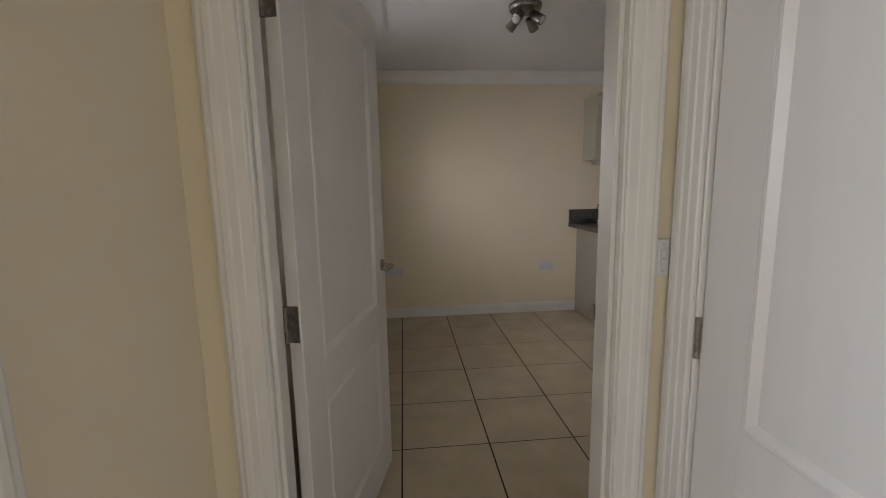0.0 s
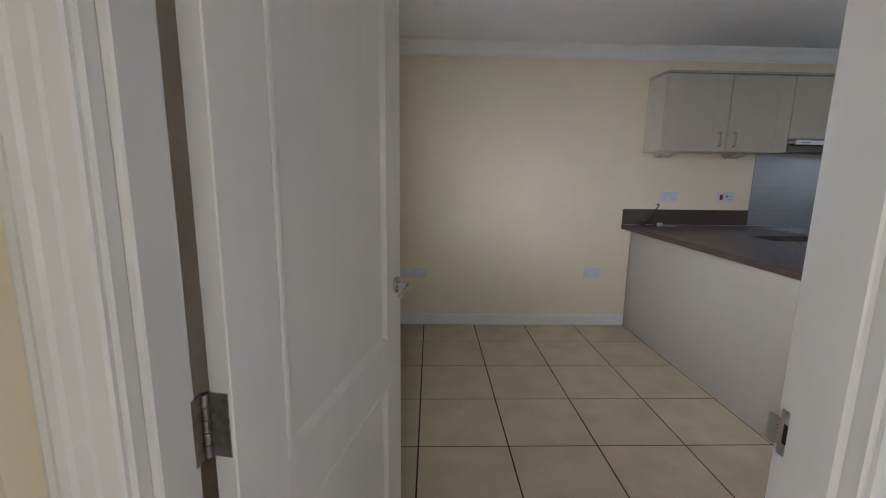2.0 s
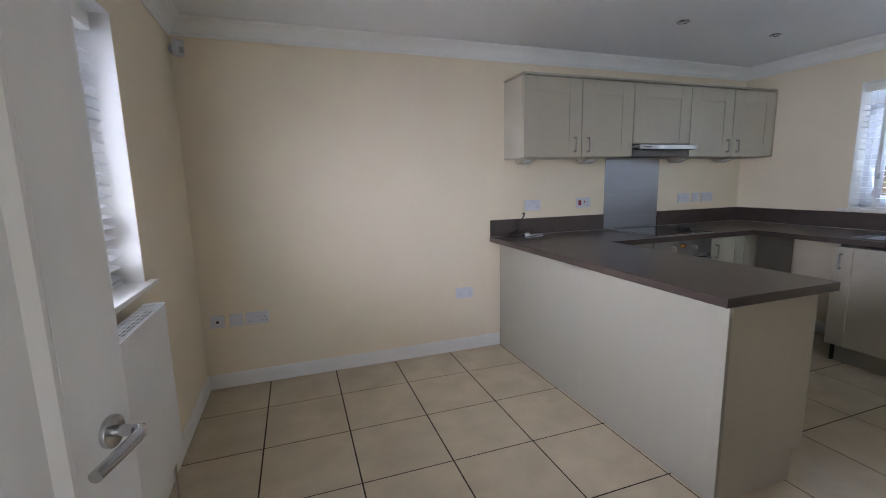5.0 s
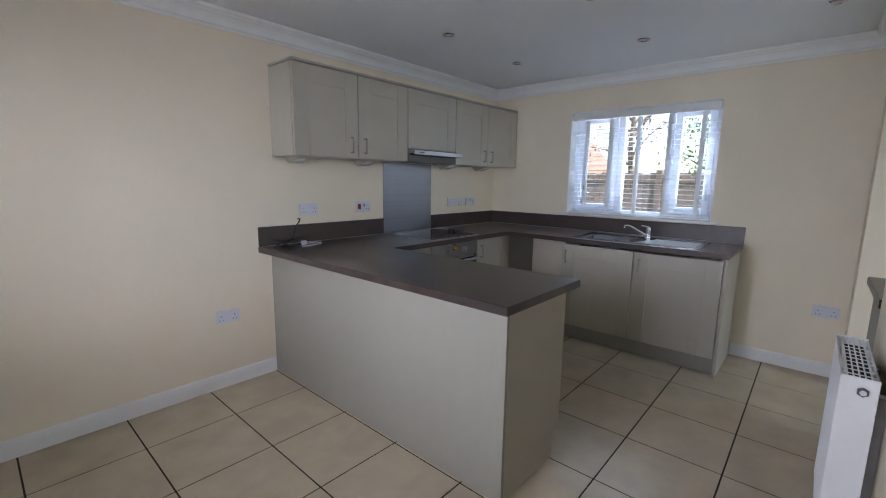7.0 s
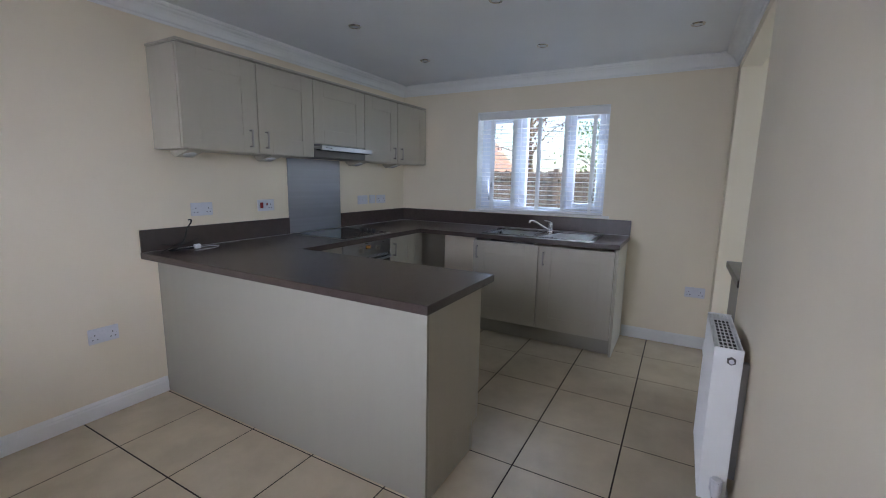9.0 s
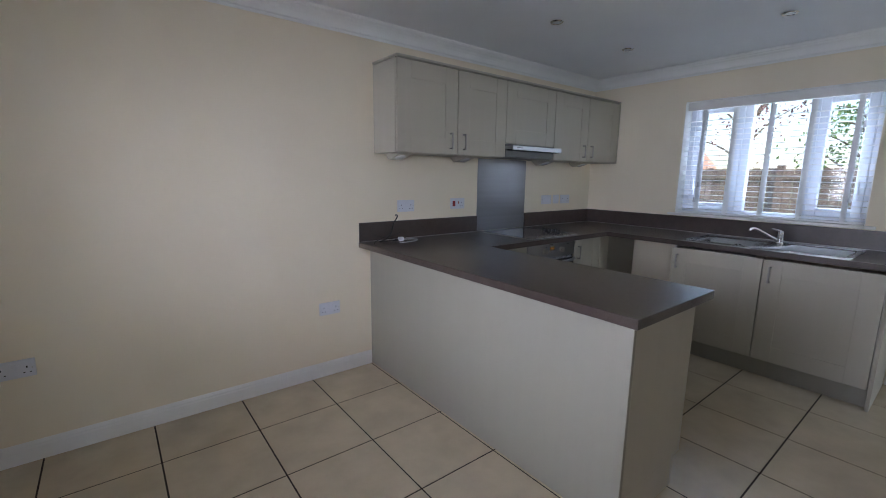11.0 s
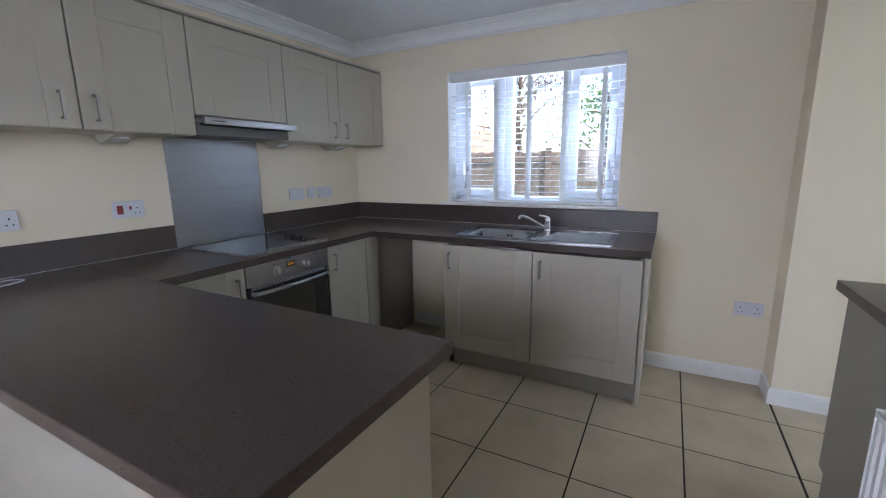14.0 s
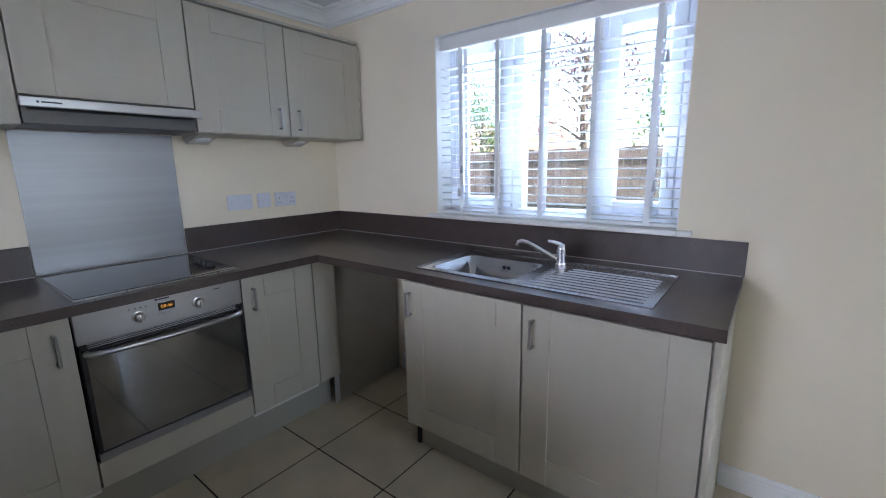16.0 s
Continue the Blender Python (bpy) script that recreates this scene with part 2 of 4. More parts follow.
def add_sweep(bm, path, profile, place, closed=False):
    """Sweeps a closed profile of (offset to the left, height) along a mitred flat path."""
    n = len(path)
    rings = []
    for i in range(n):
        p = Vector(path[i])
        a = Vector(path[i - 1]) if (i or closed) else None
        b = Vector(path[(i + 1) % n]) if (i < n - 1 or closed) else None
        d1 = (p - a).normalized() if a is not None else (b - p).normalized()
        d2 = (b - p).normalized() if b is not None else d1
        n1, n2 = Vector((-d1.y, d1.x)), Vector((-d2.y, d2.x))
        mit = (n1 + n2).normalized()
        mit /= max(0.2, mit.dot(n1))
        rings.append([bm.verts.new(place(p.x + mit.x * o, p.y + mit.y * o, h)) for o, h in profile])
    k = len(profile)
    for i in range(n if closed else n - 1):
        r, s = rings[i], rings[(i + 1) % n]
        for j in range(k):
            bm.faces.new((r[j], r[(j + 1) % k], s[(j + 1) % k], s[j]))
    if not closed:
        bm.faces.new(rings[0][::-1])
        bm.faces.new(rings[-1])


def finish(bm, name, mat, parent=None, smooth=False, m=None):
    bmesh.ops.recalc_face_normals(bm, faces=bm.faces[:])
    if m is not None:
        bm.transform(m)
    me = bpy.data.meshes.new(name)
    bm.to_mesh(me)
    bm.free()
    me.materials.append(mat)
    if smooth:
        for p in me.polygons:
            p.use_smooth = True
        me.set_sharp_from_angle(angle=radians(40))
    ob = new(name, me)
    if parent is not None:
        top = parent
        while top.parent is not None:
            top = top.parent
        me.transform(top.matrix_basis.inverted())
        ob.parent = parent
    return ob


def boxes(name, items, mat, parent=None, bevel=0.0, segments=1, m=None, smooth=False):
    bm = bmesh.new()
    for b in items:
        add_box(bm, *b, bevel=bevel, segments=segments)
    return finish(bm, name, mat, parent, smooth, m)


def pieces(name, items, mat, parent=None, **kw):
    """Each box an object of its own."""
    return [boxes(name, [b], mat, parent, **kw) for b in items]


def thing(name, at, label, category, group="", kind="", turn=0.0):
    ob = new(name)
    ob.empty_display_size = 0.1
    ob.matrix_basis = pose(*at, 0, 0, turn)
    return tagged(ob, label, category, group, kind)


def structure(ob, label, category):
    return tagged(ob, label, category, kind="structure")


# ---- large structure ----
T = 0.12
OUT = 0.30
y0, y1, z0, z1 = WIN_W
structure(boxes("wall_west", [
    (WEST - OUT, WEST, HALL, y0, -0.1, CEIL), (WEST - OUT, WEST, y1, NORTH + OUT, -0.1, CEIL),
    (WEST - OUT, WEST, y0, y1, -0.1, z0), (WEST - OUT, WEST, y0, y1, z1, CEIL)], CREAM), "cream painted plaster wall with a window opening", "wall")
structure(boxes("wall_north", [(WEST, EAST, NORTH, NORTH + OUT, -0.1, CEIL)], CREAM), "cream painted plaster wall behind the kitchen units", "wall")
y0, y1, z0, z1 = WIN_E
structure(boxes("wall_east", [
    (EAST, EAST + OUT, SOUTH - T, y0, -0.1, CEIL), (EAST, EAST + OUT, y1, NORTH + OUT, -0.1, CEIL),
    (EAST, EAST + OUT, y0, y1, -0.1, z0), (EAST, EAST + OUT, y0, y1, z1, CEIL)], CREAM), "cream painted plaster wall with the sink window", "wall")
structure(boxes("wall_south", [
    (WEST, DOOR_L - 0.03, HALL, SOUTH, -0.1, CEIL), (DOOR_L - 0.03, DOOR_R + 0.03, HALL, SOUTH, DOOR_H + 0.03, CEIL),
    (DOOR_R + 0.03, OPEN_W, HALL, SOUTH, -0.1, CEIL), (OPEN_W, OPEN_E, HALL, SOUTH, SOFFIT, CEIL),
    (OPEN_E, EAST, HALL, SOUTH, -0.1, CEIL)], CREAM), "cream painted plaster wall with doorway and wide opening", "wall")
structure(boxes("wall_recess", [
    (OPEN_W - T, OPEN_W, RECESS_S, HALL, -0.1, CEIL), (OPEN_E, OPEN_E + T, RECESS_S, HALL, -0.1, CEIL),
    (OPEN_W - T, 3.8, RECESS_S - T, RECESS_S, -0.1, CEIL), (4.4, OPEN_E + T, RECESS_S - T, RECESS_S, -0.1, CEIL), (3.8, 4.4, RECESS_S - T, RECESS_S, 2.0, CEIL), (3.8, 4.4, RECESS_S - T, RECESS_S, -0.1, 0.3)], CREAM), "cream painted plaster walls of the side recess", "wall")
HD0, HD1 = 1.17, 1.91
structure(boxes("wall_hall_west", [(HALL_W - T, HALL_W, HD1 + 0.03, HALL, -0.1, CEIL), (HALL_W - T, HALL_W, HALL_S, HD0 - 0.03, -0.1, CEIL),
    (HALL_W - T, HALL_W, HD0 - 0.03, HD1 + 0.03, 2.03, CEIL)], CREAM), "cream painted hall wall with a doorway", "wall")
ED0, ED1 = 1.56, 2.37
structure(boxes("wall_hall_east", [(HALL_E, HALL_E + T, ED1 + 0.03, HALL, -0.1, CEIL), (HALL_E, HALL_E + T, HALL_S, ED0 - 0.03, -0.1, CEIL),
    (HALL_E, HALL_E + T, ED0 - 0.03, ED1 + 0.03, 2.03, CEIL)], CREAM), "cream painted hall wall with a doorway", "wall")
# Unseen end wall; its opening is added for the hall-end lamp.
structure(boxes("wall_hall_south", [(HALL_W - T, 0.15, HALL_S - T, HALL_S, -0.1, CEIL), (1.0, HALL_E + T, HALL_S - T, HALL_S, -0.1, CEIL),
    (0.15, 1.0, HALL_S - T, HALL_S, 2.1, CEIL), (0.15, 1.0, HALL_S - T, HALL_S, -0.1, 0.3)], CREAM), "cream painted hall end wall, unseen, with opening added for light", "wall")
# Unseen walls added; the side room's opening lets lamp light into the hall.
structure(boxes("wall_cupboard", [(HALL_E + T, 2.1, 1.3, 1.36, -0.1, CEIL), (2.04, 2.1, 1.36, HALL, -0.1, CEIL),
    (-0.9, HALL_W - T, 0.9, 0.96, -0.1, CEIL), (-0.9, HALL_W - T, 2.2, 2.26, -0.1, CEIL), (-0.96, -0.9, 0.9, 1.15, -0.1, CEIL), (-0.96, -0.9, 1.95, 2.26, -0.1, CEIL), (-0.96, -0.9, 1.15, 1.95, -0.1, 0.9), (-0.96, -0.9, 1.15, 1.95, 2.1, CEIL)], CREAM), "unseen plain walls added behind the hall doorways", "wall")
structure(boxes("ceiling", [(WEST - OUT, EAST + OUT, HALL_S - T, NORTH + OUT, CEIL, CEIL + 0.2), (-1.0, WEST - OUT, HALL_S - T, HALL, CEIL, CEIL + 0.2)], WHITE_CEILING), "white painted plaster ceiling", "ceiling")

# coving round the kitchen
cov = [(0.0, CEIL - 0.098), (0.006, CEIL - 0.098), (0.010, CEIL - 0.086), (0.020, CEIL - 0.080), (0.024, CEIL - 0.068), (0.032, CEIL - 0.05), (0.046, CEIL - 0.036),
       (0.064, CEIL - 0.028), (0.072, CEIL - 0.020), (0.084, CEIL - 0.018), (0.092, CEIL - 0.008), (0.092, CEIL - 0.001), (0.0, CEIL - 0.001)]
bm = bmesh.new()
add_sweep(bm, [(WEST, SOUTH), (EAST, SOUTH), (EAST, NORTH), (WEST, NORTH)], cov, lambda u, v, h: (u, v, h), closed=True)
structure(finish(bm, "trim_coving", COVING), "white moulded plaster coving round the ceiling", "coving")

# skirting boards
SKIRT = [(0.0, 0.0), (0.015, 0.0), (0.015, 0.068), (0.012, 0.076), (0.012, 0.084), (0.007, 0.092), (0.004, 0.097), (0.0, 0.098)]


def skirting(path):
    bm = bmesh.new()
    add_sweep(bm, path, SKIRT, lambda u, v, h: (u, v, h))
    return structure(finish(bm, "baseboard", GLOSS), "white gloss painted moulded skirting board", "skirting")


skirting([(2.24, NORTH), (WEST, NORTH), (WEST, SOUTH), (DOOR_L - 0.095, SOUTH)])
skirting([(DOOR_R + 0.095, SOUTH), (OPEN_W, SOUTH), (OPEN_W, SOUTH - 0.02)])
skirting([(OPEN_E, RECESS_S), (OPEN_E, SOUTH), (EAST, SOUTH), (EAST, 3.24)])
skirting([(EAST, 4.48), (EAST, 5.06)])

# ---- door linings and architraves ----
ARCH = [(0.0, 0.0), (0.0, 0.008), (0.004, 0.011), (0.024, 0.012), (0.028, 0.015), (0.044, 0.016), (0.050, 0.019), (0.060, 0.020), (0.066, 0.0175), (0.074, 0.0175), (0.080, 0.014), (0.083, 0.008), (0.083, 0.0)]


def architrave(u0, u1, top, place, name="trim_architrave"):
    bm = bmesh.new()
    add_sweep(bm, [(u0, 0.0), (u0, top), (u1, top), (u1, 0.0)], ARCH, place)
    return structure(finish(bm, name, GLOSS), "white gloss moulded architrave round the doorway", "architrave")


architrave(DOOR_L - 0.006, DOOR_R + 0.006, DOOR_H + 0.006, lambda u, v, h: (u, HALL - h, v))
architrave(DOOR_L - 0.006, DOOR_R + 0.006, DOOR_H + 0.006, lambda u, v, h: (u, SOUTH + h, v))
architrave(ED0 - 0.006, ED1 + 0.006, 2.006, lambda u, v, h: (HALL_E - h, u, v))
architrave(HD0 - 0.006, HD1 + 0.006, 2.006, lambda u, v, h: (HALL_W + h, u, v))
STOP = SOUTH - 0.028
structure(boxes("trim_door_lining", [
    (DOOR_L - 0.03, DOOR_L, HALL - 0.002, SOUTH + 0.002, 0, DOOR_H), (DOOR_R, DOOR_R + 0.03, HALL - 0.002, SOUTH + 0.002, 0, DOOR_H),
    (DOOR_L - 0.03, DOOR_R + 0.03, HALL - 0.002, SOUTH + 0.002, DOOR_H, DOOR_H + 0.03),
    (DOOR_L, DOOR_L + 0.013, HALL + 0.02, STOP, 0, DOOR_H), (DOOR_R - 0.013, DOOR_R, HALL + 0.02, STOP, 0, DOOR_H),
    (DOOR_L, DOOR_R, HALL + 0.02, STOP, DOOR_H - 0.013, DOOR_H)], GLOSS, bevel=0.0025), "white gloss painted door lining with stop", "door frame")
structure(boxes("trim_lining_hall", [
    (HALL_E + 0.002, HALL_E + T, ED0 - 0.03, ED0, 0, 2.0), (HALL_E + 0.002, HALL_E + T, ED1, ED1 + 0.03, 0, 2.0), (HALL_E + 0.002, HALL_E + T, ED0 - 0.03, ED1 + 0.03, 2.0, 2.03),
    (HALL_W - T, HALL_W - 0.002, HD0 - 0.03, HD0, 0, 2.0), (HALL_W - T, HALL_W - 0.002, HD1, HD1 + 0.03, 0, 2.0), (HALL_W - T, HALL_W - 0.002, HD0 - 0.03, HD1 + 0.03, 2.0, 2.03)],
    GLOSS, bevel=0.0025), "white gloss painted hall door linings", "door frame")


def panel_leaf_mesh(width, height=1.98, thick=0.037):
    """A leaf from the hinge at x 0 to width, back face at y 0, front face at y -thick, with two moulded panels a side."""
    bm = bmesh.new()
    px0, px1 = 0.13, width - 0.13
    rows = [(0.165, 0.665), (0.80, height - 0.13)]
    d = 0.008
    add_box(bm, 0, px0, -thick, 0, 0, height, bevel=0.002)
    add_box(bm, px1, width, -thick, 0, 0, height, bevel=0.002)
    for a, b in ((0, rows[0][0]), (rows[0][1], rows[1][0]), (rows[1][1], height)):
        add_box(bm, px0 - 0.001, px1 + 0.001, -thick + 0.0001, -0.0001, a, b)
    for a, b in rows:
        add_box(bm, px0 - 0.001, px1 + 0.001, -thick + d, -d, a, b)
        for face, sgn in ((-thick, 1), (0.0, -1)):
            prof = [(0.0, 0.0), (0.0, -d), (0.030, -d), (0.022, -0.0035), (0.012, 0.0025), (0.004, 0.002)]
            add_sweep(bm, [(px0, a), (px1, a), (px1, b), (px0, b)], prof, lambda u, v, h, face=face, sgn=sgn: (u, face - sgn * h, v), closed=True)
    return bm


def lever_handle(parent, x, z, face, side, along):
    """Round rose and straight lever on a leaf; side: which way it stands off; along: which way the lever points."""
    bm = bmesh.new()
    add_cylinder(bm, (x, face, z), (x, face + side * 0.009, z), 0.026, sides=28, bevel=0.002)
    add_cylinder(bm, (x, face, z), (x, face + side * 0.05, z), 0.0095, sides=16)
    add_tube(bm, [(x, face + side * 0.042, z), (x + along * 0.012, face + side * 0.052, z), (x + along * 0.05, face + side * 0.054, z), (x + along * 0.115, face + side * 0.053, z)],
             lambda u: 0.0105 - 0.0015 * u, sides=12)
    return finish(bm, "handle", LEVER, parent, True, parent_matrix(parent))


def parent_matrix(ob):
    while ob.parent is not None:
        ob = ob.parent
    return ob.matrix_basis.copy()


def butt_hinge(parent, z, x=0.0, y=0.0):
    bm = bmesh.new()
    for k in range(5):
        add_cylinder(bm, (x - 0.006, y + 0.004, z - 0.05 + k * 0.02), (x - 0.006, y + 0.004, z - 0.0315 + k * 0.02), 0.0062, sides=12)
    add_box(bm, x - 0.0022, x + 0.0008, y - 0.031, y + 0.003, z - 0.05, z + 0.05)
    for k in range(4):
        add_cylinder(bm, (x - 0.004, y - 0.012 - 0.010 * (k % 2), z - 0.036 + k * 0.024), (x - 0.001, y - 0.012 - 0.010 * (k % 2), z - 0.036 + k * 0.024), 0.0036, sides=8)
    return finish(bm, "hinge", HINGE_METAL, parent, True, parent_matrix(parent))


def door(at, turn, width, label, lever_sides):
    d = thing("door", at, label, "door", turn=turn)
    leaf = finish(panel_leaf_mesh(width), "leaf", DOOR_PAINT, d, False, parent_matrix(d))
    for z in (0.22, 0.95, 1.755):
        butt_hinge(d, z)
    for s in lever_sides:
        lever_handle(d, width - 0.055, 0.965, 0.0 if s > 0 else -0.037, s, -1)
    bm = bmesh.new()
    add_box(bm, width - 0.0005, width + 0.0015, -0.030, -0.008, 0.90, 1.02)
    finish(bm, "latch_plate", SATIN, d, False, parent_matrix(d))
    return d


kitchen_door = door((0.185, SOUTH + 0.022, 0.008), 77.0, 0.815, "white painted two-panel door standing open into the kitchen", (-1, 1))
e = thing("door", (HALL_E + 0.05, ED1 - 0.004, 0.008), "white painted two-panel cupboard door, shut", "door", turn=-90.0)
finish(panel_leaf_mesh(ED1 - ED0 - 0.008), "leaf", DOOR_PAINT, e, False, parent_matrix(e))
bm = bmesh.new()
for k in range(5):
    add_cylinder(bm, (-0.004, -0.044, 0.90 + k * 0.02), (-0.004, -0.044, 0.9185 + k * 0.02), 0.006, sides=12)
finish(bm, "hinge", HINGE_METAL, e, True, parent_matrix(e))
for z in (0.228, 0.958, 1.763):
    fl = boxes("hinge_flap", [(DOOR_L - 0.001, DOOR_L + 0.0022, STOP + 0.001, SOUTH + 0.010, z - 0.05, z + 0.05)], HINGE_METAL, kitchen_door)

# strike plate in the latch side of the lining
k = thing("strike_plate", (DOOR_R, SOUTH - 0.02, 0.965), "satin metal strike plate let into the lining", "strike plate")
bm = bmesh.new()
add_box(bm, DOOR_R - 0.0015, DOOR_R + 0.001, SOUTH - 0.034, SOUTH - 0.004, 0.925, 0.995, bevel=0.0006)
add_box(bm, DOOR_R - 0.006, DOOR_R - 0.001, SOUTH - 0.006, SOUTH + 0.012, 0.94, 0.98, bevel=0.0006)
finish(bm, "plate", SATIN, k)
boxes("keep_hole", [(DOOR_R - 0.0022, DOOR_R - 0.0012, SOUTH - 0.026, SOUTH - 0.012, 0.945, 0.975)], DARK, k)


# ---- windows and blinds ----
def window(name, wall, out, y0, y1, z0, z1, lights, handle_at):
    """A casement window set in the outer half of its wall; out: +1 east, -1 west."""
    x0 = wall + out * 0.13
    x1 = wall + out * 0.20
    a, b = min(x0, x1), max(x0, x1)
    w = thing(name, (x0, (y0 + y1) / 2, z0), "white plastic casement window with three lights", "window", kind="structure")
    F = 0.048
    fr = [(a, b, y0, y0 + F, z0, z1), (a, b, y1 - F, y1, z0, z1), (a, b, y0, y1, z0, z0 + F), (a, b, y0, y1, z1 - F, z1)]
    cuts = [y0 + F] + list(lights) + [y1 - F]
    for c in lights:
        fr.append((a, b, c - 0.03, c + 0.03, z0 + F, z1 - F))
    boxes("frame", fr, UPVC, w, bevel=0.004)
    for i in range(len(cuts) - 1):
        p = cuts[i] + (0.03 if i else 0)
        q = cuts[i + 1] - (0.03 if i < len(cuts) - 2 else 0)
        s = 0.056
        lo, hi = z0 + F, z1 - F
        c = a - 0.008 if out > 0 else a + 0.01
        d = b - 0.01 if out > 0 else b + 0.008
        if i != 1:
            sash = boxes("casement", [(c, d, p, p + s, lo, hi), (c, d, q - s, q, lo, hi), (c, d, p + s, q - s, lo, lo + s), (c, d, p + s, q - s, hi - s, hi)], UPVC, w, bevel=0.005)
            p, q, lo, hi = p + s, q - s, lo + s, hi - s
        pane = boxes("pane", [(a + 0.03, a + 0.034, p - 0.004, q + 0.004, lo - 0.004, hi + 0.004)], GLASS, w)
        pane.visible_shadow = False
    hx = a - 0.02 if out > 0 else b + 0.02
    for hy in handle_at:
        boxes("handle", [(hx - 0.012, hx + 0.012, hy - 0.012, hy + 0.012, z0 + 0.17, z0 + 0.24), (hx - 0.012 - 0.01 * out, hx - 0.01 * out + 0.004, hy - 0.009, hy + 0.009, z0 + 0.21, z0 + 0.32)], UPVC, w, bevel=0.003)
    return w


def sill(wall, out, y0, y1, z):
    a, b = sorted((wall - out * 0.035, wall + out * 0.13))
    lip0, lip1 = sorted((wall - out * 0.035, wall))
    s = boxes("trim_sill", [(a, b, y0, y1, z - 0.022, z), (lip0, lip1, y0 - 0.055, y0, z - 0.022, z), (lip0, lip1, y1, y1 + 0.055, z - 0.022, z)], GLOSS, bevel=0.004, segments=2)
    return structure(s, "white gloss painted window board", "window sill")


def blind(x, out, y0, y1, z0, z1, tilt, tapes, cords, label):
    b = thing("venetian_blind", (x, (y0 + y1) / 2, z0), label, "blind", group="window blinds")
    boxes("valance", [(x - 0.02 - 0.012 * out, x + 0.02 - 0.012 * out, y0, y1, z1 - 0.068, z1)], GLOSS, b, bevel=0.004, segments=2)
    boxes("bottom_rail", [(x - 0.022, x + 0.022, y0, y1, z0 + 0.0006, z0 + 0.016)], SLAT, b, bevel=0.003)
    pitch = 0.0425
    n = int((z1 - 0.085 - z0 - 0.03) / pitch)
    t = bmesh.new()
    L = y1 - y0
    seg = 4
    prof = [((k / seg - 0.5) * 0.050, 0.0026 * (1 - (2 * k / seg - 1) ** 2)) for k in range(seg + 1)]
    prof = [(u, h + 0.0016) for u, h in prof] + [(u, h - 0.0016) for u, h in reversed(prof)]
    rot = Matrix.Rotation(radians(tilt), 2)
    rings = []
    for yy in (-L / 2, L / 2):
        ring = []
        for u, h in prof:
            q = rot @ Vector((u, h))
            ring.append(t.verts.new((q.x, yy, q.y)))
        rings.append(ring)
    for j in range(len(prof)):
        t.faces.new((rings[0][j], rings[0][(j + 1) % len(prof)], rings[1][(j + 1) % len(prof)], rings[1][j]))
    t.faces.new(rings[0][::-1])
    t.faces.new(rings[1])
    bmesh.ops.recalc_face_normals(t, faces=t.faces[:])
    me = bpy.data.meshes.new("slat")
    t.to_mesh(me)
    t.free()
    me.materials.append(SLAT)
    for i in range(n):
        s = new("slat", me)
        s.parent = b
        s.location = (0, 0, 0.036 + i * pitch)
    for ty in tapes:
        pieces("ladder_tape", [(x + dx - 0.0006, x + dx + 0.0006, ty - 0.0125, ty + 0.0125, z0 + 0.01, z1 - 0.07) for dx in (-0.0265, 0.0265)], TAPE, b)
    for cy, low in cords:
        bm = bmesh.new()
        add_cylinder(bm, (x - out * 0.036, cy, low), (x - out * 0.036, cy, z1 - 0.07), 0.0012, sides=6)
        finish(bm, "cord", WHITE_PLASTIC, b, True)
        bm = bmesh.new()
        add_cylinder(bm, (x - out * 0.036, cy, low - 0.045), (x - out * 0.036, cy, low), 0.010, 0.005, sides=12, bevel=0.001)
        finish(bm, "cord_weight", GREY_PLASTIC, b, True)
    return b



def reveal(wall, out, y0, y1, z0, z1):
    a, b = sorted((wall + out * 0.001, wall + out * 0.13))
    return structure(boxes("trim_reveal", [(a, b, y0, y0 + 0.005, z0, z1), (a, b, y1 - 0.005, y1, z0, z1), (a, b, y0 + 0.005, y1 - 0.005, z1 - 0.005, z1)], COVING), "white painted window reveal", "window reveal")


reveal(EAST, 1, *WIN_E)
reveal(WEST, -1, *WIN_W)
y0, y1, z0, z1 = WIN_E
window("window_1", EAST, 1, y0, y1, z0, z1, (y0 + 0.39, y0 + 0.81), (y1 - 0.085, y0 + 0.085))
sill(EAST, 1, y0, y1, z0 + 0.005)
blind(EAST + 0.055, 1, y0 + 0.012, y1 - 0.012, z0 + 0.0055, z1 - 0.006, 1, (y0 + 0.13, y0 + 0.38, y0 + 0.63, y0 + 0.88, y0 + 1.11), ((4.575, 1.35), (4.595, 1.22), (3.568, 1.785), (3.580, 1.27)), "white wooden venetian blind with slats open")
y0, y1, z0, z1 = WIN_W
window("window_2", WEST, -1, y0, y1, z0, z1, (y0 + 0.425, y0 + 0.845), (y1 - 0.085,))
sill(WEST, -1, y0, y1, z0 + 0.005)
blind(WEST - 0.098, -1, y0 + 0.012, y1 - 0.012, z0 + 0.0055, z1 - 0.006, -15, (y0 + 0.13, y0 + 0.38, y0 + 0.63, y0 + 0.88, y0 + 1.11), ((4.40, 1.77), (4.42, 1.17)), "white wooden venetian blind with slats part open")
# Frame added round the unseen opening that holds the hall-end lamp.
hp = boxes("added_hall_window", [(0.15, 0.2, HALL_S - 0.09, HALL_S - 0.03, 0.3, 2.1), (0.95, 1.0, HALL_S - 0.09, HALL_S - 0.03, 0.3, 2.1), (0.2, 0.95, HALL_S - 0.09, HALL_S - 0.03, 2.05, 2.1), (0.2, 0.95, HALL_S - 0.09, HALL_S - 0.03, 0.3, 0.35)], UPVC, bevel=0.004)
structure(hp, "added white frame round the unseen hall-end light opening", "window")


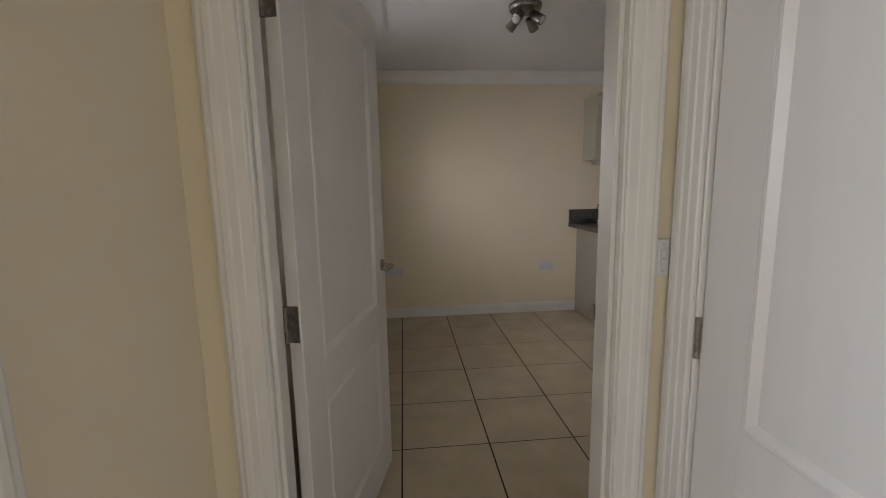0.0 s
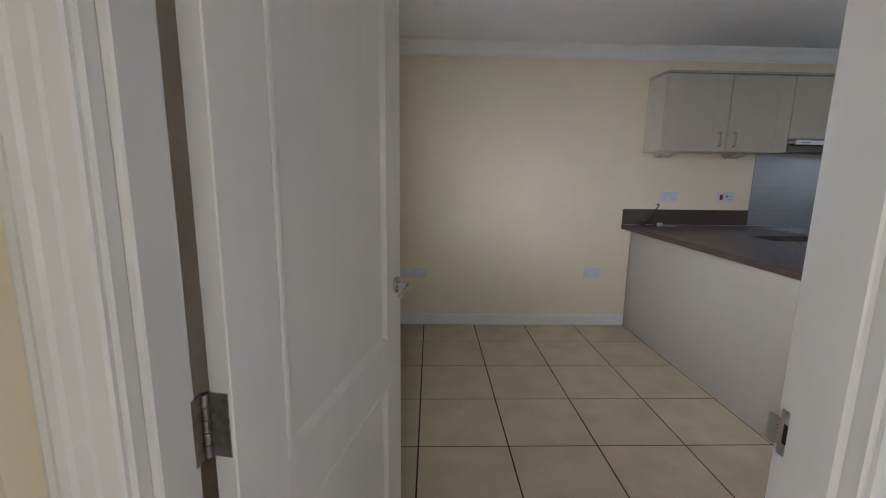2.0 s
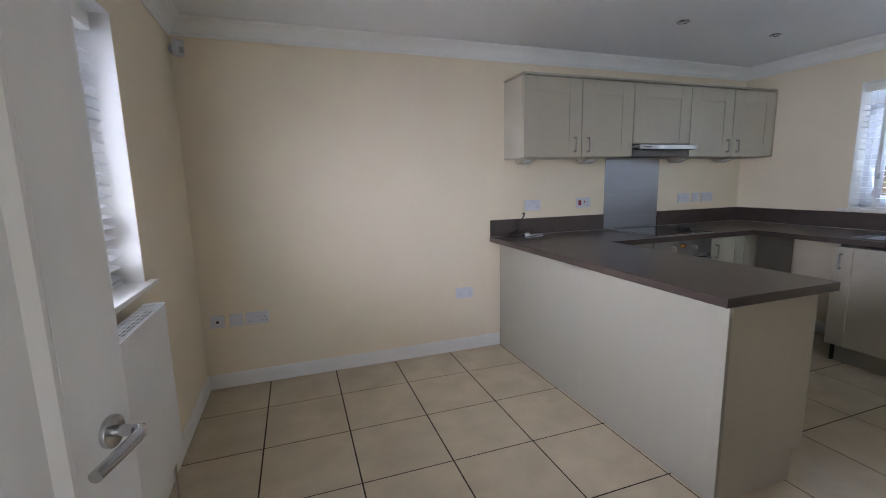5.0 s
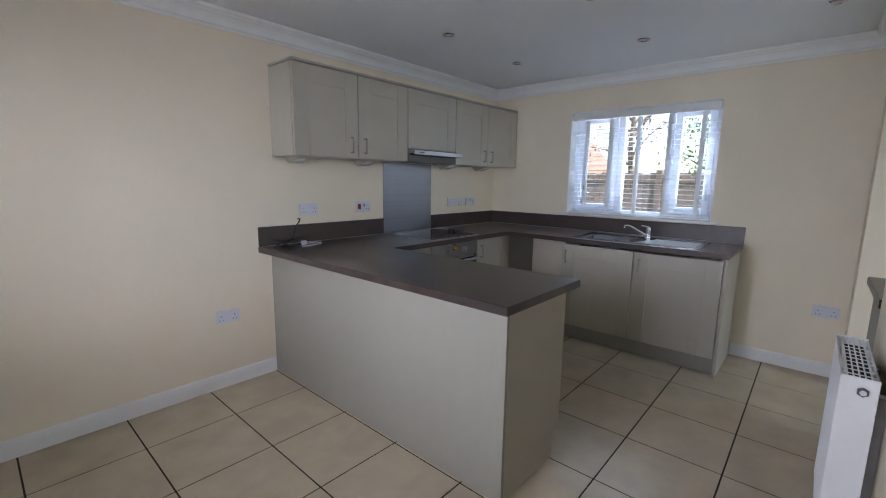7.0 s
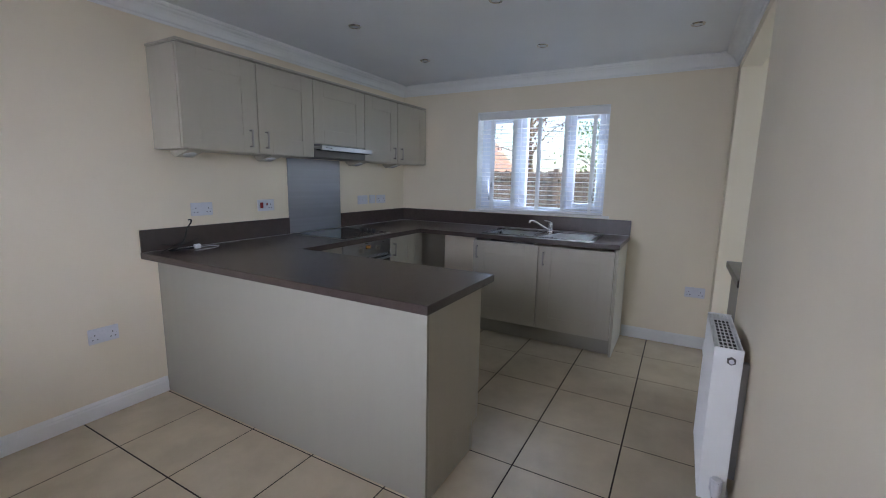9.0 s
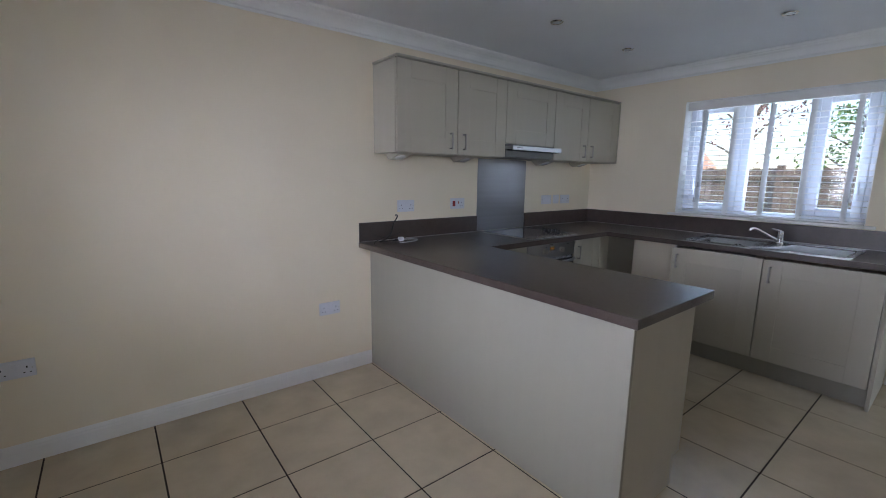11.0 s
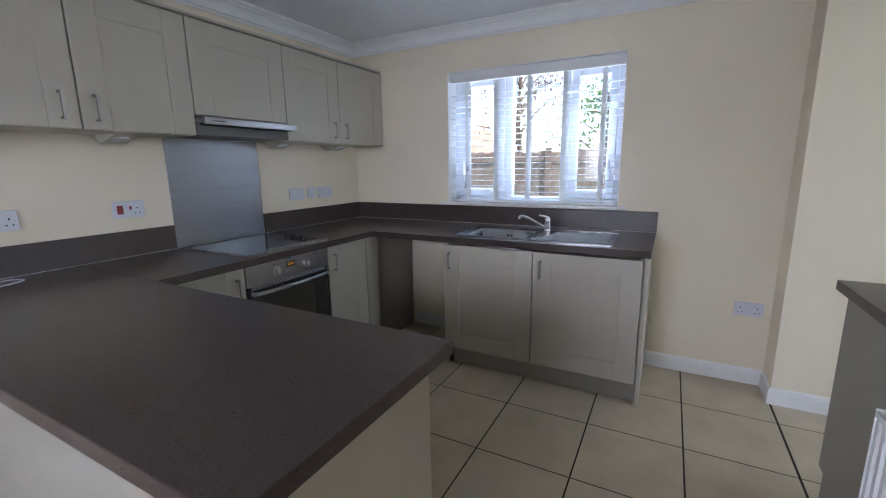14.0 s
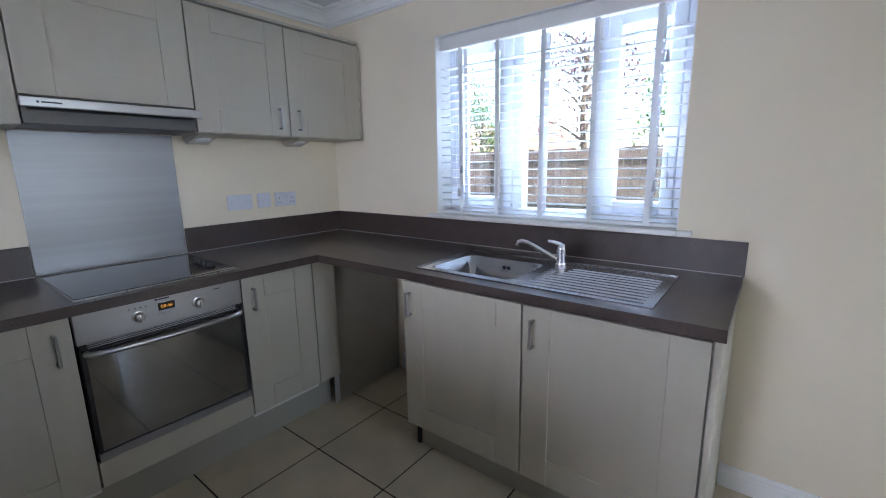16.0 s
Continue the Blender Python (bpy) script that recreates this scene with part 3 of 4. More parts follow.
# ---- kitchen units ----
def facing(x, y, z, turn):
    """Local frame of a front: x along it, -y towards the room, z up."""
    return pose(x, y, z, 0, 0, turn)


def shaker_front(parent, x, y, z, turn, width, height, handle=None, rail=0.105):
    m = facing(x, y, z, turn)
    g = 0.0028
    t = 0.020
    bm = bmesh.new()
    w, h = width - 2 * g, height - 2 * g
    T0 = Matrix.Translation((g, 0, g))
    add_box(bm, 0, rail, -t, 0, 0, h, bevel=0.0022, segments=2)
    add_box(bm, w - rail, w, -t, 0, 0, h, bevel=0.0022, segments=2)
    add_box(bm, rail, w - rail, -t + 0.0002, 0, 0, rail, bevel=0.0012)
    add_box(bm, rail, w - rail, -t + 0.0002, 0, h - rail, h, bevel=0.0012)
    add_box(bm, rail - 0.002, w - rail + 0.002, -t + 0.0048, -0.002, rail - 0.002, h - rail + 0.002)
    d = finish(bm, "door", GREIGE, parent, False, m @ T0)
    if handle:
        hx, hz, length = handle
        bm = bmesh.new()
        q = 0.0055
        add_box(bm, hx - 0.006, hx + 0.006, -t - 0.032, -t - 0.024, hz, hz + length, bevel=0.0025, segments=2)
        add_box(bm, hx - 0.006, hx + 0.006, -t - 0.030, -t, hz + 0.001, hz + 0.011, bevel=0.002)
        add_box(bm, hx - 0.006, hx + 0.006, -t - 0.030, -t, hz + length - 0.011, hz + length - 0.001, bevel=0.002)
        tagged(finish(bm, "handle", PULL, d, False, m), "satin metal bow handle")
    return d


UC = "kitchen wall units"
UY = 5.365
UZ0, UZ1 = 1.52, 2.092


def wall_unit(x0, x1, z0, z1, handle_side, label):
    c = thing("wall_cabinet", (x0, NORTH, z0), label, "cabinet", group=UC)
    boxes("body", [(x0 + 0.001, x1 - 0.001, UY + 0.004, NORTH - 0.001, z0, z1)], GREIGE, c, bevel=0.0012)
    w = x1 - x0
    hd = None
    if handle_side == 'r':
        hd = (w - 0.065, 0.035, 0.112)
    elif handle_side == 'l':
        hd = (0.055, 0.035, 0.112)
    shaker_front(c, x0, UY - 0.001, z0, 0, w, z1 - z0, hd, rail=0.108)
    return c


UX = (2.285, 2.785, 3.272, 3.868, 4.362, 4.872)
wall_unit(UX[0], UX[1], UZ0, UZ1, 'r', "greige shaker wall cabinet fixed to the wall")
wall_unit(UX[1], UX[2], UZ0, UZ1, 'l', "greige shaker wall cabinet fixed to the wall")
wall_unit(UX[2], UX[3], 1.625, UZ1, '', "greige shaker cabinet above the cooker hood")
wall_unit(UX[3], UX[4], UZ0, UZ1, 'r', "greige shaker wall cabinet fixed to the wall")
wall_unit(UX[4], UX[5], UZ0, UZ1, 'l', "greige shaker wall cabinet in the corner")
lid = boxes("cabinet_cornice", [(UX[0] - 0.004, UX[5] + 0.006, UY - 0.030, NORTH - 0.001, UZ1 + 0.0045, UZ1 + 0.0195)], GREIGE, bevel=0.003)
# Near-black strip stands in for the shadow line below the top board.
lid_gap = boxes("cabinet_shadow_gap", [(UX[0] + 0.01, UX[5], UY + 0.004, NORTH - 0.002, UZ1 + 0.0002, UZ1 + 0.0044)], DARK)
tagged(lid_gap, "dark strip painted as the shadow gap under the top board", "cabinet trim")
tagged(lid, "thin greige top board along the wall cabinets", "cabinet trim")
endp = boxes("cabinet_side_panel", [(UX[5] + 0.001, UX[5] + 0.019, UY - 0.02, NORTH - 0.001, UZ0, UZ1)], GREIGE, bevel=0.001)
tagged(endp, "greige filler panel between cabinet and wall", "cabinet trim")

# cooker hood
h = thing("cooker_hood", (3.57, NORTH, 1.52), "slim stainless steel visor cooker hood", "cooker hood")
boxes("body", [(3.275, 3.865, 5.345, NORTH - 0.002, 1.525, 1.624)], HOOD_BODY, h, bevel=0.002)
boxes("visor", [(3.268, 3.862, 5.27, 5.345, 1.588, 1.606)], LIT_STEEL, h, bevel=0.002)
boxes("front_strip", [(3.262, 3.858, 5.255, 5.27, 1.576, 1.610)], LIT_STEEL, h, bevel=0.003, segments=2)
boxes("filter", [(3.29, 3.84, 5.271, 5.344, 1.574, 1.5875)], DARK, h, bevel=0.002)
tagged(boxes("maker_mark", [(3.305, 3.312, 5.2538, 5.2549, 1.590, 1.597), (3.318, 3.375, 5.2538, 5.2549, 1.591, 1.596)], DARK, h), kind="stuff")

# steel splashback
sp = boxes("steel_splashback", [(3.262, 3.862, NORTH - 0.006, NORTH - 0.001, 0.912, 1.521)], STEEL, bevel=0.001)
tagged(sp, "brushed stainless steel splashback behind the hob", "splashback")

# worktops
WT0, WT1 = 0.872, 0.91
PEN_X0, PEN_X1, PEN_Y = 2.155, 2.797, 3.645
NW_Y = 4.995
EW_X, EW_Y = 4.228, 3.235
wt = boxes("peninsula_worktop", [(PEN_X0, PEN_X1, PEN_Y, NORTH - 0.001, WT0, WT1)], WORKTOP, bevel=0.003, segments=2)
tagged(wt, "dark brown stone-effect laminate worktop on the peninsula", "worktop")
bm = bmesh.new()
SINK = (4.29, 4.745, 3.43, 4.382)
BOWL = (4.335, 4.645, 3.935, 4.33)
add_box(bm, PEN_X1 + 0.0005, EW_X, NW_Y, NORTH - 0.001, WT0, WT1 - 0.0003)
for b in ((EW_X, BOWL[0], EW_Y, NORTH - 0.001), (BOWL[1], EAST - 0.001, EW_Y, NORTH - 0.001), (BOWL[0], BOWL[1], EW_Y, BOWL[2]), (BOWL[0], BOWL[1], BOWL[3], NORTH - 0.001)):
    add_box(bm, b[0], b[1], b[2], b[3], WT0, WT1 - 0.0003)
wt2 = finish(bm, "corner_worktop", WORKTOP)
tagged(wt2, "dark brown stone-effect laminate worktop with sink cut-out", "worktop")
for n_, bx in (("upstand", (PEN_X0 + 0.004, 3.258, NORTH - 0.016, NORTH - 0.001, WT1 + 0.0005, 1.044)), ("upstand", (3.866, EAST - 0.017, NORTH - 0.016, NORTH - 0.001, WT1 + 0.0005, 1.044)),
               ("upstand", (EAST - 0.016, EAST - 0.001, 3.232, NORTH - 0.001, WT1 + 0.0005, 1.044))):
    tagged(boxes(n_, [bx], WORKTOP, bevel=0.0015), "dark brown laminate upstand along the wall", "upstand", group="upstands")

SEAL = material("pale_sealant", (0.55, 0.53, 0.52), 0.3, vary=0.05, scale=30)
for bx in ((PEN_X0 + 0.01, 3.258, NORTH - 0.0195, NORTH - 0.0165), (3.866, EAST - 0.02, NORTH - 0.0195, NORTH - 0.0165), (EAST - 0.0195, EAST - 0.0165, 3.24, NORTH - 0.02)):
    tagged(boxes("sealant_bead", [(*bx, WT1 + 0.0002, WT1 + 0.0034)], SEAL, bevel=0.001), "thin pale sealant bead along the upstand", "sealant", group="sealant beads")

# peninsula base units
PX = 2.245
p = thing("peninsula_cabinet", (PX, 3.70, 0), "greige base cabinet run with plain back panel", "cabinet")
boxes("back_panel", [(PX, PX + 0.018, 3.70, NORTH - 0.002, 0.0, WT0 - 0.001)], PANEL_PLINTH_SHADE, p, bevel=0.001)
boxes("end_panel", [(PX + 0.0185, 2.765, 3.70, 3.718, 0.145, WT0 - 0.001), (PX + 0.0185, 2.70, 3.70, 3.718, 0.0, 0.145)], GREIGE, p, bevel=0.001)
boxes("body", [(PX + 0.019, 2.745, 3.719, NORTH - 0.02, 0.15, WT0 - 0.001)], CARCASS, p)
boxes("plinth", [(2.685, 2.703, 3.719, 5.11, 0.0, 0.148)], GREIGE, p)
ys = (3.72, 4.36, 5.0)
for a, b in zip(ys, ys[1:]):
    shaker_front(p, 2.746, a, 0.15, 90, b - a, 0.70, (0.05, 0.56, 0.112))

# base units under the north worktop
FY = 5.08


def base_unit(x0, x1, handle, label):
    c = thing("base_cabinet", (x0, NORTH, 0.17), label, "cabinet", group="kitchen base units")
    boxes("body", [(x0 + 0.001, x1 - 0.001, FY, NORTH - 0.02, 0.15, WT0 - 0.001)], CARCASS, c)
    shaker_front(c, x0, FY - 0.001, 0.172, 0, x1 - x0, 0.688, handle, rail=0.108)
    return c


base_unit(2.77, 3.248, (0.478 - 0.05, 0.523, 0.112), "greige shaker base cabinet beside the oven")
base_unit(3.848, 4.232, (0.05, 0.523, 0.112), "greige shaker base cabinet beside the oven")
f = thing("corner_post", (4.30, FY, 0), "greige filler post and side panel beside the appliance gap", "cabinet trim")
boxes("post", [(4.234, 4.37, FY - 0.021, FY, 0.172, WT0 - 0.001)], GREIGE, f, bevel=0.001)
boxes("side_panel", [(4.352, EAST - 0.02, FY + 0.001, FY + 0.019, 0.0, WT0 - 0.001)], PANEL_PLINTH_SHADE, f, bevel=0.001)
boxes("foot", [(4.335, 4.365, FY - 0.012, FY + 0.0005, 0.0, 0.17)], GREY_PLASTIC, f, bevel=0.002)
# Shade under the units is put into this plinth's darker colour.
tagged(boxes("plinth", [(2.705, 4.33, FY + 0.035, FY + 0.05, 0.0, 0.148)], PANEL_PLINTH_SHADE), "greige plinth board under the base cabinets", "plinth", group="plinths")

# oven
OX0, OX1 = 3.251, 3.846
o = thing("built_in_oven", (OX0, FY, 0.15), "built-in stainless steel electric oven with glass door", "oven")
boxes("body", [(OX0 + 0.01, OX1 - 0.01, FY + 0.002, NORTH - 0.03, 0.24, WT0 - 0.005)], DARK, o)
boxes("filler_strip", [(OX0, OX1, FY - 0.02, FY, 0.174, 0.279)], GREIGE, o, bevel=0.0015)
CP0, CP1 = 0.745, 0.862
boxes("control_panel", [(OX0 + 0.001, OX1 - 0.001, FY - 0.024, FY, CP0, CP1)], LIT_STEEL, o, bevel=0.002, segments=2)
boxes("vent", [(OX0 + 0.012, OX1 - 0.012, FY - 0.014, FY, CP0 - 0.022, CP0)], DARK, o)
for k in range(3):
    boxes("vent_slot", [(OX0 + 0.03, OX1 - 0.03, FY - 0.018, FY - 0.012, CP0 - 0.020 + k * 0.007, CP0 - 0.017 + k * 0.007)], GREY_PLASTIC, o)
DZ0, DZ1 = 0.283, CP0 - 0.024
boxes("door_surround", [(OX0 + 0.005, OX1 - 0.005, FY - 0.024, FY - 0.001, DZ0 + 0.034, DZ1)], BLACK, o, bevel=0.003, segments=2)
boxes("door_glass", [(OX0 + 0.019, OX1 - 0.019, FY - 0.0275, FY - 0.0242, DZ0 + 0.040, DZ1 - 0.006)], OVEN_GLASS, o, bevel=0.001)
boxes("door_trim", [(OX0 + 0.004, OX1 - 0.004, FY - 0.028, FY - 0.001, DZ0, DZ0 + 0.033)], STEEL, o, bevel=0.002)
bm = bmesh.new()
hz = DZ1 - 0.012
add_tube(bm, [(OX0 + 0.02, FY - 0.03, hz + 0.004), (OX0 + 0.04, FY - 0.05, hz), (OX0 + 0.16, FY - 0.062, hz - 0.002), (OX0 + 0.30, FY - 0.066, hz - 0.003), (OX1 - 0.16, FY - 0.062, hz - 0.002), (OX1 - 0.04, FY - 0.05, hz), (OX1 - 0.02, FY - 0.03, hz + 0.004)],
         0.0115, sides=12)
finish(bm, "door_handle", LIT_STEEL, o, True)
for kx in (OX0 + 0.195, OX1 - 0.205 + 0.02):
    bm = bmesh.new()
    add_cylinder(bm, (kx, FY - 0.023, 0.80), (kx, FY - 0.030, 0.80), 0.024, sides=28, bevel=0.002)
    add_cylinder(bm, (kx, FY - 0.030, 0.80), (kx, FY - 0.050, 0.80), 0.019, 0.016, sides=28, bevel=0.003)
    add_box(bm, kx - 0.004, kx + 0.004, FY - 0.057, FY - 0.045, 0.783, 0.817, bevel=0.0015)
    finish(bm, "knob", SATIN, o, True)
DX = (OX0 + OX1) / 2 - 0.005
boxes("display", [(DX - 0.030, DX + 0.030, FY - 0.0256, FY - 0.0236, 0.803, 0.834)], BLACK_GLASS, o)
tx = bpy.data.curves.new("clock_digits", 'FONT')
tx.body, tx.size, tx.align_x, tx.align_y, tx.extrude = "08:46", 0.019, 'CENTER', 'CENTER', 0.0002
tmp = bpy.data.objects.new("clock_digits", tx)
scene.collection.objects.link(tmp)
dm = bpy.data.meshes.new_from_object(tmp.evaluated_get(bpy.context.evaluated_depsgraph_get()))
bpy.data.objects.remove(tmp)
dm.transform(pose(DX, FY - 0.0262, 0.818, 90, 0, 0))
dm.transform(o.matrix_basis.inverted())
dm.materials.clear()
dm.materials.append(AMBER)
dg = new("clock_digits", dm)
dg.parent = o
pieces("button", [(DX - 0.030 + k * 0.024, DX - 0.018 + k * 0.024, FY - 0.027, FY - 0.023, 0.782, 0.790) for k in range(3)], GREY_PLASTIC, o, bevel=0.001)
tagged(boxes("maker_mark", [(DX - 0.038, DX - 0.030, FY - 0.0246, FY - 0.0238, 0.846, 0.853), (DX - 0.027, DX + 0.012, FY - 0.0246, FY - 0.0238, 0.847, 0.852)], DARK, o), kind="stuff")
tagged(boxes("printed_mark", [(OX1 - 0.12, OX1 - 0.09, FY - 0.0246, FY - 0.0238, 0.838, 0.841)] + [(OX0 + 0.165 + 0.018 * k, OX0 + 0.171 + 0.018 * k, FY - 0.0246, FY - 0.0238, 0.832, 0.835) for k in range(4)], DARK, o), kind="stuff")

# hob
hb = thing("ceramic_hob", (3.55, 5.3, WT1), "black ceramic glass hob with four knobs", "hob")
boxes("rim", [(3.262, 3.842, 5.040, 5.560, WT1, WT1 + 0.004)], SATIN, hb, bevel=0.001)
boxes("glass", [(3.266, 3.838, 5.044, 5.556, WT1 + 0.0005, WT1 + 0.0062)], BLACK_GLASS, hb, bevel=0.0015)
for k in range(4):
    bm = bmesh.new()
    add_cylinder(bm, (3.785, 5.19 + k * 0.046, WT1 + 0.006), (3.785, 5.19 + k * 0.046, WT1 + 0.024), 0.019, 0.016, sides=20, bevel=0.002)
    add_box(bm, 3.782, 3.788, 5.173 + k * 0.046, 5.207 + k * 0.046, WT1 + 0.02, WT1 + 0.027, bevel=0.001)
    finish(bm, "knob", BLACK, hb, True)

# sink base
SX = 4.295
c = thing("sink_cabinet", (SX, 3.245, 0.0), "greige two-door sink base cabinet with end panel", "cabinet")
boxes("body", [(SX + 0.02, EAST - 0.05, 3.266, 3.284, 0.15, WT0 - 0.001), (SX + 0.02, EAST - 0.05, 4.441, 4.459, 0.15, WT0 - 0.001), (SX + 0.02, EAST - 0.05, 3.284, 4.441, 0.15, 0.168), (EAST - 0.06, EAST - 0.05, 3.284, 4.441, 0.168, 0.7)], CARCASS, c)
boxes("end_panel", [(SX - 0.002, EAST - 0.016, 3.245, 3.264, 0.0, WT0 - 0.001)], GREIGE, c, bevel=0.001)
shaker_front(c, SX + 0.0195, 4.468, 0.130, -90, 0.600, 0.715, (0.046, 0.555, 0.112), rail=0.108)
shaker_front(c, SX + 0.0195, 3.867, 0.130, -90, 0.600, 0.715, (0.046, 0.555, 0.112), rail=0.108)
# Darker board colour here also stands in for the toe-space shade.
boxes("plinth", [(SX + 0.056, SX + 0.07, 3.265, 4.425, 0.0, 0.148)], PANEL_PLINTH_SHADE, c)
boxes("foot", [(SX + 0.05, SX + 0.07, 4.432, 4.450, 0.0, 0.15)], DARK, c)

# sink
s = thing("sink", (4.53, 3.91, WT1), "stainless steel inset sink with drainer", "sink")
bm = bmesh.new()
za, zb = WT1, WT1 + 0.004
for b in ((SINK[0], BOWL[0], SINK[2], SINK[3]), (BOWL[1], SINK[1], SINK[2], SINK[3]), (BOWL[0], BOWL[1], BOWL[3], SINK[3]), (BOWL[0], BOWL[1], SINK[2], BOWL[2])):
    add_box(bm, *b, za, zb)
finish(bm, "deck", SINK_STEEL, s)
pieces("raised_edge", [(SINK[0], SINK[0] + 0.008, SINK[2], SINK[3], zb, zb + 0.003), (SINK[1] - 0.008, SINK[1], SINK[2], SINK[3], zb, zb + 0.003), (SINK[0] + 0.008, SINK[1] - 0.008, SINK[2], SINK[2] + 0.008, zb, zb + 0.003),
      (SINK[0] + 0.008, SINK[1] - 0.008, SINK[3] - 0.008, SINK[3], zb, zb + 0.003)], SINK_STEEL, s, bevel=0.0012)
bm = bmesh.new()
add_box(bm, BOWL[0] + 0.001, BOWL[1] - 0.001, BOWL[2] + 0.001, BOWL[3] - 0.001, WT1 - 0.155, zb)
top = [fc for fc in bm.faces if fc.calc_center_median().z > zb - 1e-4]
bmesh.ops.delete(bm, geom=top, context='FACES_ONLY')
bmesh.ops.bevel(bm, geom=[ed for ed in bm.edges if not ed.is_boundary], offset=0.035, segments=4, affect='EDGES', profile=0.5)
bowl = finish(bm, "bowl", SINK_STEEL, s, True)
sol = bowl.modifiers.new("thick", 'SOLIDIFY')
sol.thickness, sol.offset = 0.0012, 1.0
bm = bmesh.new()
add_cylinder(bm, (4.49, 4.13, WT1 - 0.1545), (4.49, 4.13, WT1 - 0.150), 0.042, sides=28, bevel=0.002)
finish(bm, "waste", CHROME, s, True)
bm = bmesh.new()
for dz in (-0.012, 0.012):
    add_cylinder(bm, (BOWL[1] - 0.0035, 4.13 + dz, WT1 - 0.035), (BOWL[1] - 0.001, 4.13 + dz, WT1 - 0.035), 0.007, sides=12)
finish(bm, "overflow", DARK, s, True)
bm = bmesh.new()
for k in range(9):
    x = 4.335 + k * 0.036
    add_tube(bm, [(x, 3.47, zb - 0.001), (x, 3.50, zb + 0.001), (x, 3.78, zb + 0.001), (x, 3.885 - 0.012 * k, zb - 0.001)], 0.0045, sides=8, steps=2)
finish(bm, "drainer_rib", SINK_STEEL, s, True)

# mixer tap
t = thing("mixer_tap", (4.685, 3.882, zb), "chrome single-lever kitchen mixer tap", "tap")
bm = bmesh.new()
add_cylinder(bm, (4.685, 3.882, zb), (4.685, 3.882, zb + 0.012), 0.027, 0.024, sides=24, bevel=0.002)
add_cylinder(bm, (4.685, 3.882, zb + 0.01), (4.685, 3.882, zb + 0.070), 0.0205, 0.0215, sides=24)
add_cylinder(bm, (4.685, 3.882, zb + 0.070), (4.685, 3.882, zb + 0.092), 0.0215, 0.013, sides=24, bevel=0.002)
finish(bm, "body", CHROME, t, True)
bm = bmesh.new()
add_tube(bm, [(4.682, 3.897, zb + 0.022), (4.660, 3.940, zb + 0.048), (4.630, 4.000, zb + 0.086), (4.617, 4.027, zb + 0.098), (4.607, 4.047, zb + 0.096), (4.604, 4.054, zb + 0.082)], 0.0105, sides=12)
finish(bm, "spout", CHROME, t, True)
bm = bmesh.new()
add_tube(bm, [(4.685, 3.882, zb + 0.088), (4.672, 3.910, zb + 0.099), (4.660, 3.936, zb + 0.104)], lambda u: 0.010 - 0.004 * u, sides=10)
finish(bm, "lever", CHROME, t, True)

# side counter in the recess
c = thing("side_counter", (OPEN_W, SOUTH, 0), "greige base cabinet with dark worktop in the recess", "cabinet")
CX, CY = 3.942, 2.592
boxes("worktop", [(OPEN_W + 0.002, CX, RECESS_S + 0.3, CY, WT0, WT1)], WORKTOP, c, bevel=0.003, segments=2)
boxes("end_panel", [(OPEN_W + 0.002, CX - 0.03, CY - 0.05, CY - 0.032, 0.145, WT0 - 0.001), (OPEN_W + 0.002, CX - 0.085, CY - 0.05, CY - 0.032, 0.0, 0.145)], PANEL_PLINTH_SHADE, c, bevel=0.001)
boxes("body", [(OPEN_W + 0.002, CX - 0.055, RECESS_S + 0.3, CY - 0.051, 0.15, WT0 - 0.001)], CARCASS, c)
for k in range(2):
    shaker_front(c, CX - 0.054, CY - 0.05 - 0.6 * (k + 1), 0.15, 90, 0.6, 0.70, (0.05, 0.55, 0.112))
boxes("plinth", [(CX - 0.11, CX - 0.095, RECESS_S + 0.3, CY - 0.051, 0.0, 0.148)], GREIGE, c)


